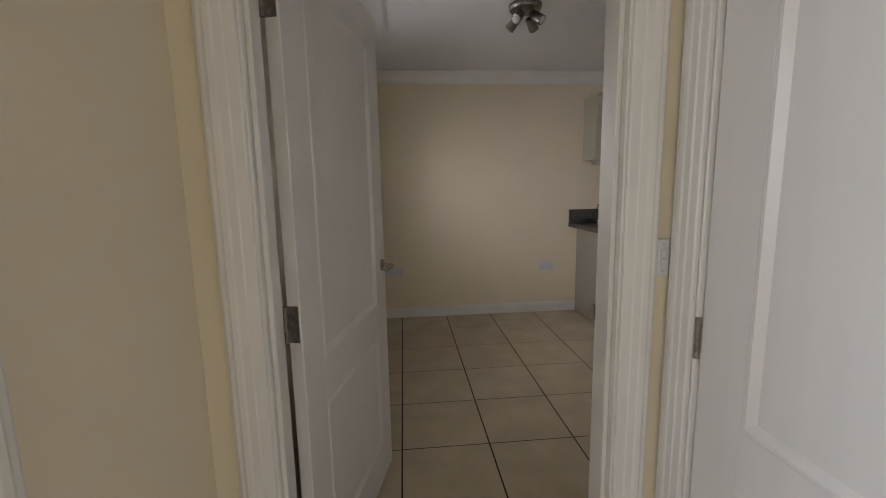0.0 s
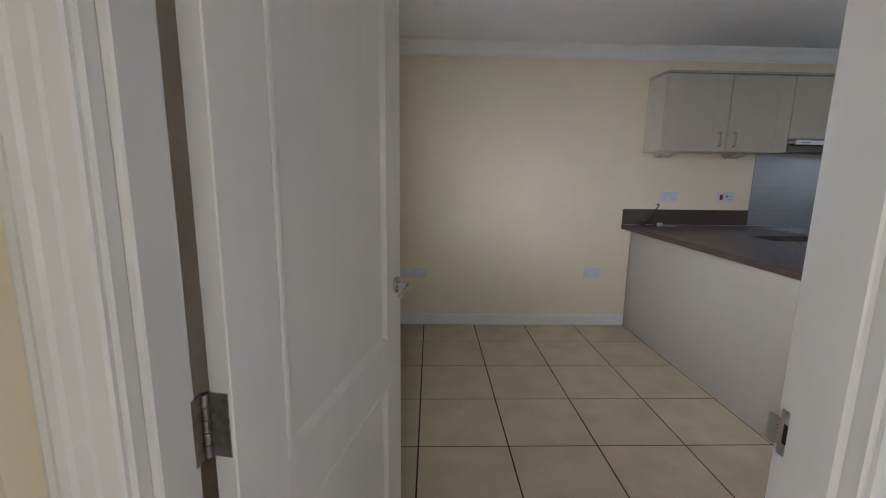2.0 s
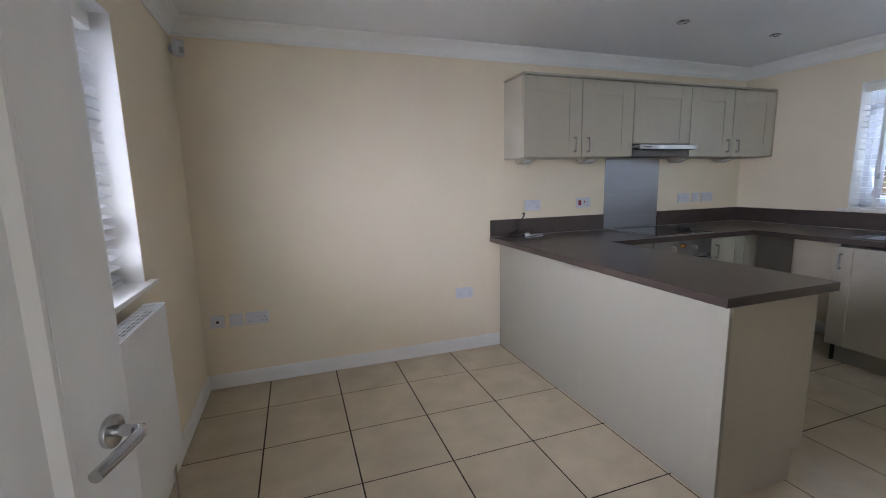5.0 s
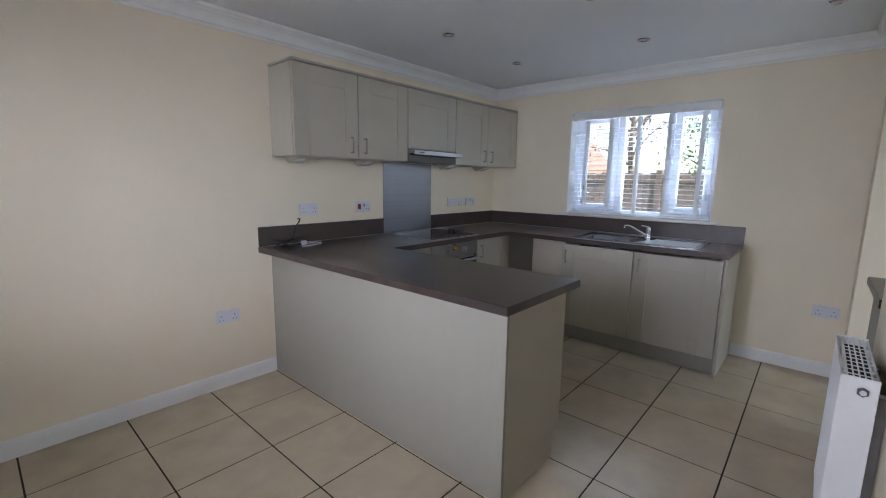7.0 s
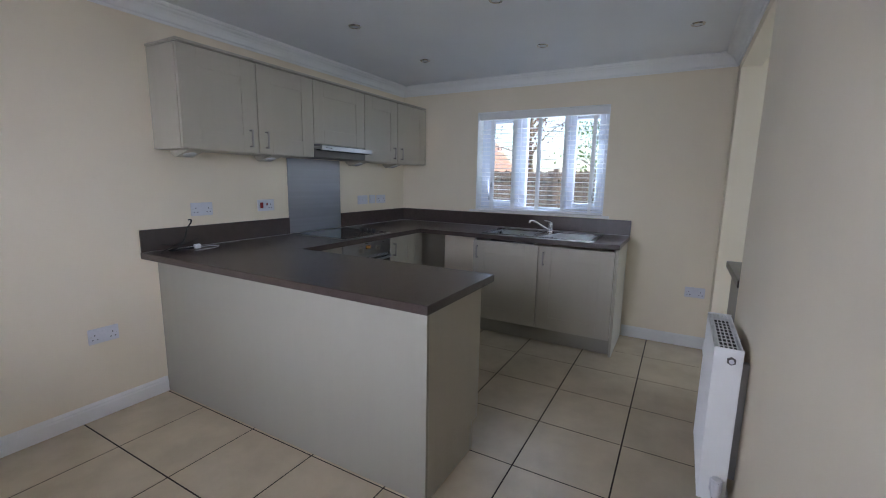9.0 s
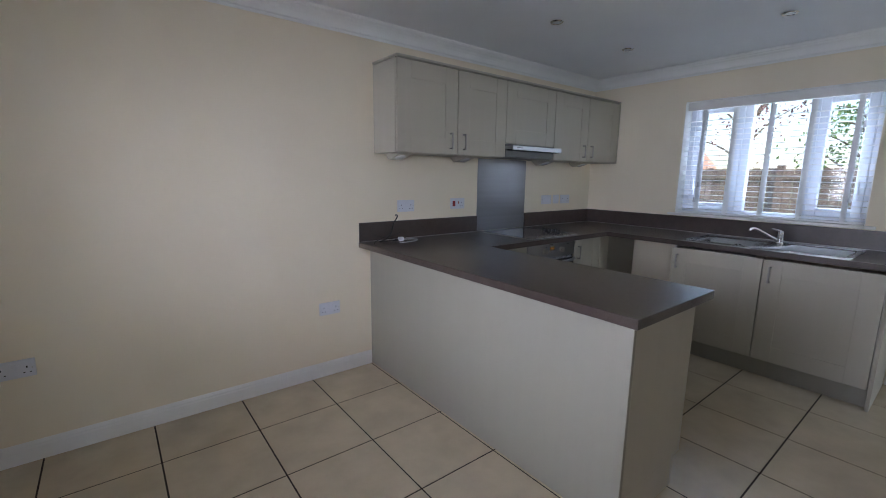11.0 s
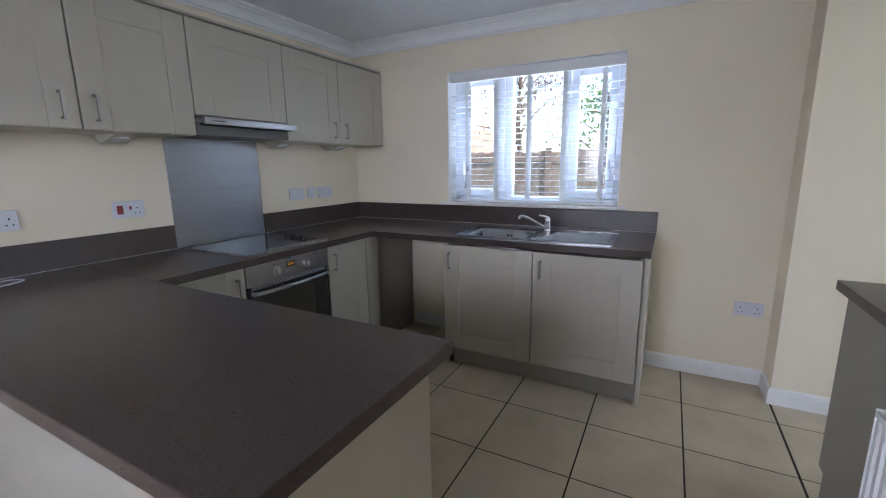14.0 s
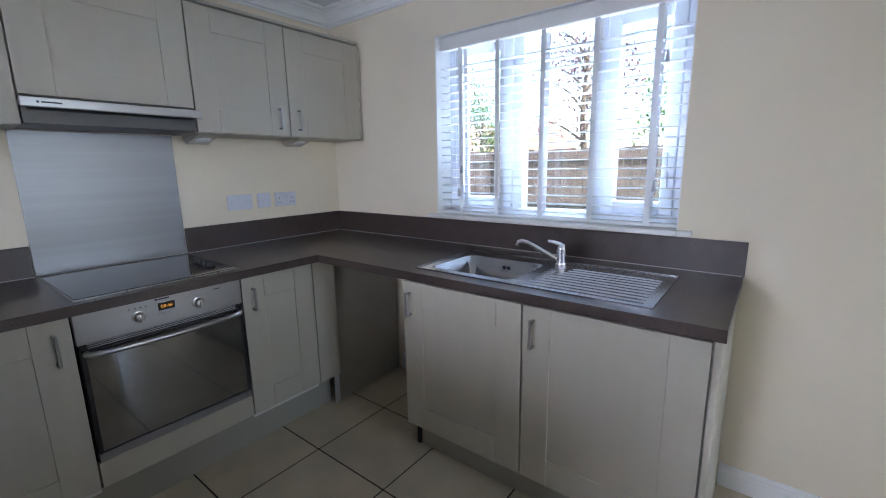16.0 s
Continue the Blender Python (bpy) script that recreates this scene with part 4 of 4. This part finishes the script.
# ---- radiators ----
def radiator(at, turn, length, height, label, depth=0.09, relief=0.010):
    """Local: x along the wall from 0, wall face at y 0, room towards -y, bottom at z 0."""
    r = thing("radiator", at, label, "radiator", group="radiators", turn=turn)
    m = parent_matrix(r)
    back = -0.035
    front = back - depth
    bm = bmesh.new()
    n = int(length / 0.0333)
    px = length / n
    prof = []
    for i in range(n):
        x = i * px
        prof += [(x + 0.004, front + relief), (x + 0.010, front), (x + px - 0.010, front), (x + px - 0.004, front + relief)]
    lo, hi = 0.02, height - 0.03
    rows = [(0.0, 0.5), (lo, 0.5), (lo + 0.03, 1.0), (hi - 0.03, 1.0), (hi, 0.5), (height - 0.012, 0.5)]
    grid = []
    for z, k in rows:
        grid.append([bm.verts.new((x, front + (y - front) * (1 if k == 1.0 else 0.35), z)) for x, y in prof])
    for a, b in zip(grid, grid[1:]):
        for i in range(len(prof) - 1):
            bm.faces.new((a[i], a[i + 1], b[i + 1], b[i]))
    add_box(bm, 0.002, length - 0.002, front + 0.011, front + 0.016, 0.0, height - 0.012)
    add_box(bm, 0.002, length - 0.002, back - 0.006, back, 0.0, height - 0.012, bevel=0.001)
    finish(bm, "panel", RADIATOR, r, False, m)
    bm = bmesh.new()
    pieces("side_cover", [(x, x + 0.003, front - 0.001, back + 0.001, 0.0, height) for x in (0.0, length - 0.003)], RADIATOR, r, bevel=0.0008, m=m)
    zt = height - 0.006
    for y in [front + i * (depth - 0.004) / 6 for i in range(7)]:
        add_box(bm, 0.003, length - 0.003, y, y + 0.004, zt - 0.003, zt)
    k = int(length / 0.044)
    for i in range(k + 1):
        x = 0.003 + i * (length - 0.010) / k
        add_box(bm, x, x + 0.006, front + 0.001, back - 0.001, zt - 0.0025, zt - 0.0005)
    add_box(bm, 0.003, length - 0.003, front - 0.001, front + 0.002, zt - 0.014, zt)
    finish(bm, "top_grille", RADIATOR, r, False, m)
    # Near-black box added inside so the grille's holes look shaded.
    boxes("grille_shade", [(0.006, length - 0.006, front + 0.018, back - 0.008, 0.02, height - 0.03)], DARK, r, m=m)
    bm = bmesh.new()
    for x, s in ((0.0, -1), (length, 1)):
        bm = bmesh.new()
        add_cylinder(bm, (x, (front + back) / 2 + 0.01, height - 0.045), (x + s * 0.006, (front + back) / 2 + 0.01, height - 0.045), 0.0155, sides=6)
        add_cylinder(bm, (x + s * 0.005, (front + back) / 2 + 0.01, height - 0.045), (x + s * 0.010, (front + back) / 2 + 0.01, height - 0.045), 0.006, sides=12)
        finish(bm, "end_plug", HOOD_BODY, r, True, m)
        bm = bmesh.new()
        add_cylinder(bm, (x + s * 0.009, (front + back) / 2 + 0.01, height - 0.045), (x + s * 0.0125, (front + back) / 2 + 0.01, height - 0.045), 0.0085, sides=14)
        finish(bm, "plug_cap", WHITE_PLASTIC, r, True, m)
    bm = bmesh.new()
    y = (front + back) / 2 + 0.01
    vx = length + 0.028
    add_cylinder(bm, (length - 0.004, y, 0.03), (vx, y, 0.03), 0.010, sides=12)
    add_cylinder(bm, (vx, y, 0.045), (vx, y, -at[2]), 0.0075, sides=12)
    finish(bm, "pipe", CHROME, r, True, m)
    bm = bmesh.new()
    add_cylinder(bm, (vx, y, 0.04), (vx, y, 0.065), 0.013, 0.018, sides=20)
    add_cylinder(bm, (vx, y, 0.065), (vx, y, 0.115), 0.021, 0.018, sides=20, bevel=0.003)
    for i in range(10):
        g = i * math.tau / 10
        add_box(bm, -0.0015, 0.0015, 0.017, 0.0215, 0.07, 0.108, m=Matrix.Translation((vx, y, 0)) @ Matrix.Rotation(g, 4, 'Z'))
    finish(bm, "valve", WHITE_PLASTIC, r, True, m)
    bm = bmesh.new()
    bm.free()
    pieces("bracket", [(x - 0.015, x + 0.015, back, -0.0005, 0.06, height - 0.08) for x in (0.10, length - 0.10)], GREY_PLASTIC, r, m=m)
    return r


radiator((3.145, SOUTH, 0.165), 180.0, 0.49, 0.618, "white double-panel radiator on the south wall")
radiator((WEST, 3.48, 0.255), 90.0, 1.04, 0.645, "white radiator with top grille below the window", 0.075, 0.0)


# ---- sockets and switches ----
def plate(name, x, z, wall, turn, width, label, category, kind, height=0.086):
    """Flush plate on a wall: local x along the wall, room towards -y."""
    if turn == 0:
        at = (x, wall - 0.0005, z)
    else:
        at = (wall - 0.0005, x, z)
    p = thing(name, at, label, category, group="white wiring plates", turn=turn)
    m = parent_matrix(p)
    w, hh = width / 2, height / 2
    boxes("plate", [(-w, w, -0.009, 0, -hh, hh)], WHITE_PLASTIC, p, bevel=0.003, segments=2, m=m)
    holes, rocker = [], []
    if kind == "double":
        for cx in (-0.043, 0.043):
            holes += [(cx - 0.0025, cx + 0.0025, -0.0093, -0.008, 0.002, 0.011), (cx - 0.0145, cx - 0.0075, -0.0093, -0.008, -0.022, -0.017), (cx + 0.0075, cx + 0.0145, -0.0093, -0.008, -0.022, -0.017)]
        for cx in (-0.012, 0.012):
            rocker.append((cx - 0.007, cx + 0.007, -0.013, -0.008, 0.008, 0.028))
    elif kind == "cooker":
        cx = 0.038
        holes += [(cx - 0.0025, cx + 0.0025, -0.0093, -0.008, 0.002, 0.011), (cx - 0.0145, cx - 0.0075, -0.0093, -0.008, -0.022, -0.017), (cx + 0.0075, cx + 0.0145, -0.0093, -0.008, -0.022, -0.017)]
    elif kind == "grid":
        for k in range(3):
            cx = -w + 0.028 + k * (2 * w - 0.056) / 2
            rocker.append((cx - 0.010, cx + 0.010, -0.013, -0.008, -0.014, 0.014))
    elif kind == "single":
        rocker.append((-0.008, 0.008, -0.013, -0.008, -0.014, 0.014))
    elif kind == "data":
        holes.append((-0.009, 0.009, -0.0093, -0.008, -0.009, 0.006))
    elif kind == "architrave":
        rocker += [(-0.006, 0.006, -0.013, -0.008, 0.002, 0.020), (-0.006, 0.006, -0.013, -0.008, -0.020, -0.002)]
    if holes:
        tagged(boxes("pin_hole", holes, DARK, p, m=m), kind="stuff")
    if rocker:
        pieces("rocker", rocker, WHITE_PLASTIC, p, bevel=0.0015, m=m)
    if kind == "cooker":
        boxes("red_rocker", [(-0.055, -0.028, -0.014, -0.008, -0.022, 0.022)], RED_PLASTIC, p, bevel=0.002, m=m)
        boxes("red_rocker", [(0.002, 0.012, -0.013, -0.008, -0.002, 0.016)], RED_PLASTIC, p, bevel=0.001, m=m)
    screws = [(0, 0.033), (0, -0.033)] if kind == "architrave" else [(-w + 0.011, 0), (w - 0.011, 0)] if width < 0.1 else [(-w + 0.012, 0), (w - 0.012, 0)]
    bm = bmesh.new()
    for sx, sz in screws:
        add_cylinder(bm, (sx, -0.0088, sz), (sx, -0.0097, sz), 0.0032, sides=10)
    tagged(finish(bm, "screw", SATIN, p, True, m), kind="stuff")
    return p


SOCK = "white plastic double socket on the wall"
plate("double_socket", 1.928, 0.476, NORTH, 0, 0.146, SOCK, "socket", "double")
plate("data_outlet", 0.155, 0.466, NORTH, 0, 0.086, "white plastic aerial outlet on the wall", "socket", "data")
plate("blank_plate", 0.270, 0.466, NORTH, 0, 0.086, "white plastic blank plate on the wall", "socket", "none")
plate("double_socket", 0.400, 0.466, NORTH, 0, 0.146, SOCK, "socket", "double")
plate("double_socket", 2.545, 1.150, NORTH, 0, 0.146, SOCK, "socket", "double")
plate("cooker_switch", 3.045, 1.154, NORTH, 0, 0.146, "white cooker control plate with red switches", "switch", "cooker")
plate("grid_switch", 4.180, 1.158, NORTH, 0, 0.146, "white plastic appliance switch plate", "switch", "grid")
plate("fused_spur", 4.330, 1.160, NORTH, 0, 0.086, "white plastic fused switch plate", "switch", "single")
plate("double_socket", 4.475, 1.158, NORTH, 0, 0.146, SOCK, "socket", "double")
plate("double_socket", 2.700, 0.475, EAST, -90, 0.146, SOCK, "socket", "double")
plate("light_switch", 1.118, 1.13, HALL, 0, 0.034, "narrow white double light switch beside the doorway", "switch", "architrave", 0.090)


# ---- small fixtures ----
def downlight(x, y):
    d = thing("downlight", (x, y, CEIL), "recessed chrome ceiling downlight, switched off", "downlight", group="ceiling downlights")
    bm = bmesh.new()
    ring = [(0.026, -0.004), (0.030, -0.007), (0.038, -0.006), (0.043, -0.0005), (0.028, -0.0005)]
    n = 28
    vs = [[bm.verts.new((x + r * math.cos(a * math.tau / n), y + r * math.sin(a * math.tau / n), CEIL + z)) for r, z in ring] for a in range(n)]
    for a in range(n):
        for j in range(len(ring)):
            bm.faces.new((vs[a][j], vs[a][(j + 1) % 5], vs[(a + 1) % n][(j + 1) % 5], vs[(a + 1) % n][j]))
    finish(bm, "bezel", CHROME, d, True)
    bm = bmesh.new()
    add_cylinder(bm, (x, y, CEIL - 0.003), (x, y, CEIL - 0.0005), 0.028, sides=24)
    finish(bm, "lamp", LENS, d, True)
    return d


for x, y in ((3.17, 4.84), (4.06, 4.85), (4.09, 3.86), (4.09, 2.88), (3.20, 3.86)):
    downlight(x, y)

# spotlight cluster over the dining end
RX, RY = 1.25, 4.12
sp = thing("ceiling_spotlight", (RX, RY, CEIL), "satin nickel ceiling plate with four spotlights", "ceiling light")
bm = bmesh.new()
add_cylinder(bm, (RX, RY, CEIL - 0.001), (RX, RY, CEIL - 0.030), 0.098, 0.092, sides=40, bevel=0.004)
finish(bm, "plate", HINGE_METAL, sp, True)
for k in range(4):
    a = radians(45 + 90 * k)
    d = Vector((math.cos(a), math.sin(a), 0))
    c0 = Vector((RX, RY, CEIL - 0.03)) + d * 0.055
    c1 = c0 + Vector((0, 0, -0.035))
    tip = c1 + d * 0.055 + Vector((0, 0, -0.045))
    bm = bmesh.new()
    add_cylinder(bm, c0, c1, 0.006, sides=10)
    add_cylinder(bm, c1 - (tip - c1) * 0.1, tip, 0.024, 0.030, sides=24, bevel=0.002)
    hd = finish(bm, "spot_head", HINGE_METAL, sp, True)
    bm = bmesh.new()
    add_cylinder(bm, tip - (tip - c1) * 0.05, tip + (tip - c1) * 0.12, 0.025, 0.016, sides=20, bevel=0.003)
    finish(bm, "bulb", LENS, hd, True)


def under_light(x):
    u = thing("cabinet_light", (x, 5.50, UZ0), "wedge-shaped under-cabinet light, switched off", "cabinet light", group="under-cabinet lights")
    bm = bmesh.new()
    w = 0.052
    side = [(5.405, UZ0 - 0.0005), (5.60, UZ0 - 0.0005), (5.60, UZ0 - 0.012), (5.56, UZ0 - 0.042), (5.55, UZ0 - 0.042)]
    rings = [[bm.verts.new((x + sx * w, yy, zz)) for yy, zz in side] for sx in (-1, 1)]
    for j in range(5):
        bm.faces.new((rings[0][j], rings[0][(j + 1) % 5], rings[1][(j + 1) % 5], rings[1][j]))
    bm.faces.new(rings[0][::-1])
    bm.faces.new(rings[1])
    finish(bm, "housing", GREIGE, u)
    a, b = Vector((x, 5.41, UZ0 - 0.002)), Vector((x, 5.55, UZ0 - 0.042))
    mid, nrm = (a + b) / 2 + Vector((0, 0.01, -0.002)), Vector((0, -0.28, -0.96)).normalized()
    bm = bmesh.new()
    add_cylinder(bm, mid - nrm * 0.004, mid + nrm * 0.006, 0.040, 0.036, sides=28, bevel=0.002)
    finish(bm, "lens", LENS, u, True)
    return u


for x in (2.405, 2.985, 3.95, 4.505):
    under_light(x)

# alarm sensor in the north-west corner
al = thing("alarm_sensor", (0.10, 5.60, 2.17), "small white motion sensor high in the corner", "alarm sensor")
m = pose(0.105, 5.575, 2.165, 0, 0, 50)
boxes("bracket", [(WEST, 0.11, NORTH - 0.05, NORTH, 2.15, 2.19)], WHITE_PLASTIC, al, bevel=0.004)
boxes("body", [(-0.027, 0.027, -0.040, 0.005, -0.046, 0.046)], WHITE_PLASTIC, al, bevel=0.010, segments=3, m=m, smooth=True)
boxes("lens", [(-0.017, 0.017, -0.042, -0.036, -0.034, 0.004)], GREY_PLASTIC, al, bevel=0.003, m=m)

# aerial cable lying on the worktop
cb = thing("loose_cable", (2.42, 5.55, WT1), "loose black and white cables coiled on the worktop", "cable")
bm = bmesh.new()
add_tube(bm, [(2.455, NORTH - 0.002, 1.085), (2.452, 5.615, 1.087), (2.445, 5.605, 1.07), (2.42, 5.61, 1.03), (2.39, 5.60, 0.96), (2.33, 5.57, 0.925), (2.27, 5.55, 0.916), (2.36, 5.53, 0.918), (2.46, 5.54, 0.916), (2.41, 5.58, 0.915)], 0.0048, sides=8)
add_tube(bm, [(2.25, 5.60, 0.955), (2.33, 5.58, 0.94), (2.42, 5.59, 0.95), (2.49, 5.61, 0.965)], 0.0024, sides=6)
add_tube(bm, [(2.39, 5.60, 0.96), (2.33, 5.61, 0.93), (2.24, 5.56, 0.916), (2.20, 5.50, 0.914)], 0.003, sides=6)
finish(bm, "black_lead", BLACK, cb, True)
bm = bmesh.new()
add_tube(bm, [(2.44, 5.53, 0.916), (2.52, 5.55, 0.916), (2.555, 5.50, 0.915), (2.50, 5.46, 0.915), (2.41, 5.44, 0.915), (2.37, 5.45, 0.915)], 0.003, sides=8)
finish(bm, "white_lead", WHITE_PLASTIC, cb, True)
boxes("plug", [(2.41, 2.45, 5.515, 5.54, 0.9105, 0.94)], WHITE_PLASTIC, cb, bevel=0.006, segments=2)

# ---- outside ----
gr = boxes("ground", [(-400, 400, -400, 400, -0.45, -0.25)], GRASS)
structure(gr, "mown lawn round the house", "ground")
structure(boxes("pavement", [(EAST + OUT, 7.4, 0, 9, -0.25, -0.18), (-3.0, WEST - OUT, 0, 9, -0.25, -0.18)], PAVING), "pale concrete paving beside the house", "paving")
FX = 9.2
fc = thing("garden_fence", (FX, 5, -0.25), "brown weathered close-board timber fence", "fence")
pieces("post", [(FX - 0.05, FX + 0.05, -6 + 1.83 * k, -5.9 + 1.83 * k, -0.25, 1.62) for k in range(14)], FENCE, fc, bevel=0.005)
pieces("rail", [(FX - 0.03, FX - 0.002, -6, 18, z, z + 0.08) for z in (0.05, 0.75, 1.4)], FENCE, fc)
bm = bmesh.new()
rng = random.Random(4)
y = -6.0
while y < 18:
    add_box(bm, FX, FX + 0.018, y, y + 0.105, -0.22, 1.56 + rng.uniform(-0.012, 0.012), m=Matrix.Translation((rng.uniform(-0.004, 0.004), 0, 0)))
    y += 0.112
tagged(finish(bm, "fence_boards", FENCE, fc), kind="stuff")


def tree(x, y, height, spread, leaf_mat, seed, label, leaves=62):
    rng = random.Random(seed)
    t = thing("tree", (x, y, -0.25), label, "tree")
    bm = bmesh.new()
    add_tube(bm, [(x, y, -0.3), (x + 0.06, y - 0.04, height * 0.25), (x - 0.03, y + 0.05, height * 0.55), (x + 0.05, y, height * 0.9)], lambda u: 0.13 * (1 - 0.8 * u), sides=10)
    tips = []
    for k in range(16):
        z = height * rng.uniform(0.28, 0.85)
        a = rng.uniform(0, math.tau)
        r = spread * rng.uniform(0.55, 1.0) * (1.1 - 0.5 * z / height)
        e = Vector((x + r * math.cos(a), y + r * math.sin(a), z + rng.uniform(0.3, 0.9)))
        mid = Vector((x, y, z)).lerp(e, 0.5) + Vector((0, 0, 0.12))
        add_tube(bm, [(x, y, z), mid, e], lambda u: 0.035 * (1 - 0.8 * u), sides=6, steps=4)
        tips += [mid, e, mid.lerp(e, 0.5)]
    finish(bm, "trunk", BARK, t, True)
    bm = bmesh.new()
    for p in tips:
        for k in range(leaves):
            c = p + Vector((rng.gauss(0, 0.28), rng.gauss(0, 0.28), rng.gauss(0, 0.24)))
            s = rng.uniform(0.03, 0.06)
            q = Euler((rng.uniform(0, 6), rng.uniform(0, 6), rng.uniform(0, 6))).to_matrix()
            bm.faces.new([bm.verts.new(c + q @ Vector(v) * s) for v in ((-1, 0, 0), (0, -0.5, 0.1), (1, 0, 0), (0, 0.5, 0.1))])
    tagged(finish(bm, "foliage", leaf_mat, t), kind="stuff")
    return t


tree(12.5, 6.6, 4.2, 1.4, PLUM, 3, "purple-leaved plum tree beyond the fence", 20)
tree(12.0, 4.4, 3.0, 1.1, LEAF, 5, "green leafy garden tree beyond the fence", 36)
tree(14.5, 10.5, 3.4, 1.5, LEAF, 8, "green leafy garden tree beyond the fence")

hs = thing("house", (26, 18, -0.25), "red brick house with red tiled roof", "house")
boxes("wall", [(22, 30, 13.5, 23, -0.25, 1.9)], BRICK, hs)
bm = bmesh.new()
vs = [bm.verts.new(v) for v in ((21.7, 13.2, 1.9), (30.3, 13.2, 1.9), (30.3, 23.3, 1.9), (21.7, 23.3, 1.9), (26, 13.2, 3.7), (26, 23.3, 3.7))]
for q in ((0, 1, 2, 3), (0, 4, 1), (2, 5, 3), (0, 3, 5, 4), (1, 4, 5, 2)):
    bm.faces.new([vs[i] for i in q])
finish(bm, "roof", ROOF, hs)
pieces("window", [(21.97, 22.0, 15 + 3.2 * k, 16.2 + 3.2 * k, 0.5, 1.6) for k in range(2)], BLACK_GLASS, hs)
wf = thing("garden_fence", (-6, 4, -0.25), "brown timber fence on the other side", "fence")
pieces("board", [(-6.02, -6.0, -4 + 0.5 * k, -3.503 + 0.5 * k, -0.25, 1.5) for k in range(30)], FENCE, wf, bevel=0.004)

# ---- floor tiles ----
floor = structure(boxes("floor", [(WEST - OUT, EAST + OUT, HALL_S - T, NORTH + OUT, -0.12, -0.0018), (-1.0, WEST - OUT, HALL_S - T, HALL, -0.12, -0.0018)], GROUT), "beige porcelain tiled floor with dark grout", "floor")
PITCH, JOINT, TX, TY = 0.4455, 0.0075, 0.897, 4.36
tile_meshes = {}


def tile_mesh(w, d):
    key = (round(w, 3), round(d, 3))
    if key not in tile_meshes:
        bm = bmesh.new()
        add_box(bm, -w / 2, w / 2, -d / 2, d / 2, -0.009, 0.0, bevel=0.0006)
        me = bpy.data.meshes.new("tile")
        bm.to_mesh(me)
        bm.free()
        me.materials.append(TILE)
        tile_meshes[key] = me
    return tile_meshes[key]


def lay(ax0, ax1, ay0, ay1):
    for i in range(math.floor((ax0 - TX) / PITCH), math.ceil((ax1 - TX) / PITCH)):
        for j in range(math.floor((ay0 - TY) / PITCH), math.ceil((ay1 - TY) / PITCH)):
            x0, x1 = max(ax0, TX + i * PITCH + JOINT / 2), min(ax1, TX + (i + 1) * PITCH - JOINT / 2)
            y0, y1 = max(ay0, TY + j * PITCH + JOINT / 2), min(ay1, TY + (j + 1) * PITCH - JOINT / 2)
            if x1 - x0 > 0.01 and y1 - y0 > 0.01:
                t = new("tile", tile_mesh(x1 - x0, y1 - y0))
                t.parent = floor
                t.location = ((x0 + x1) / 2, (y0 + y1) / 2, 0.0)


lay(WEST, EAST, SOUTH, NORTH)
lay(DOOR_L, DOOR_R, HALL, SOUTH)
lay(OPEN_W, OPEN_E, RECESS_S, SOUTH)
lay(HALL_W, HALL_E, HALL_S, HALL)
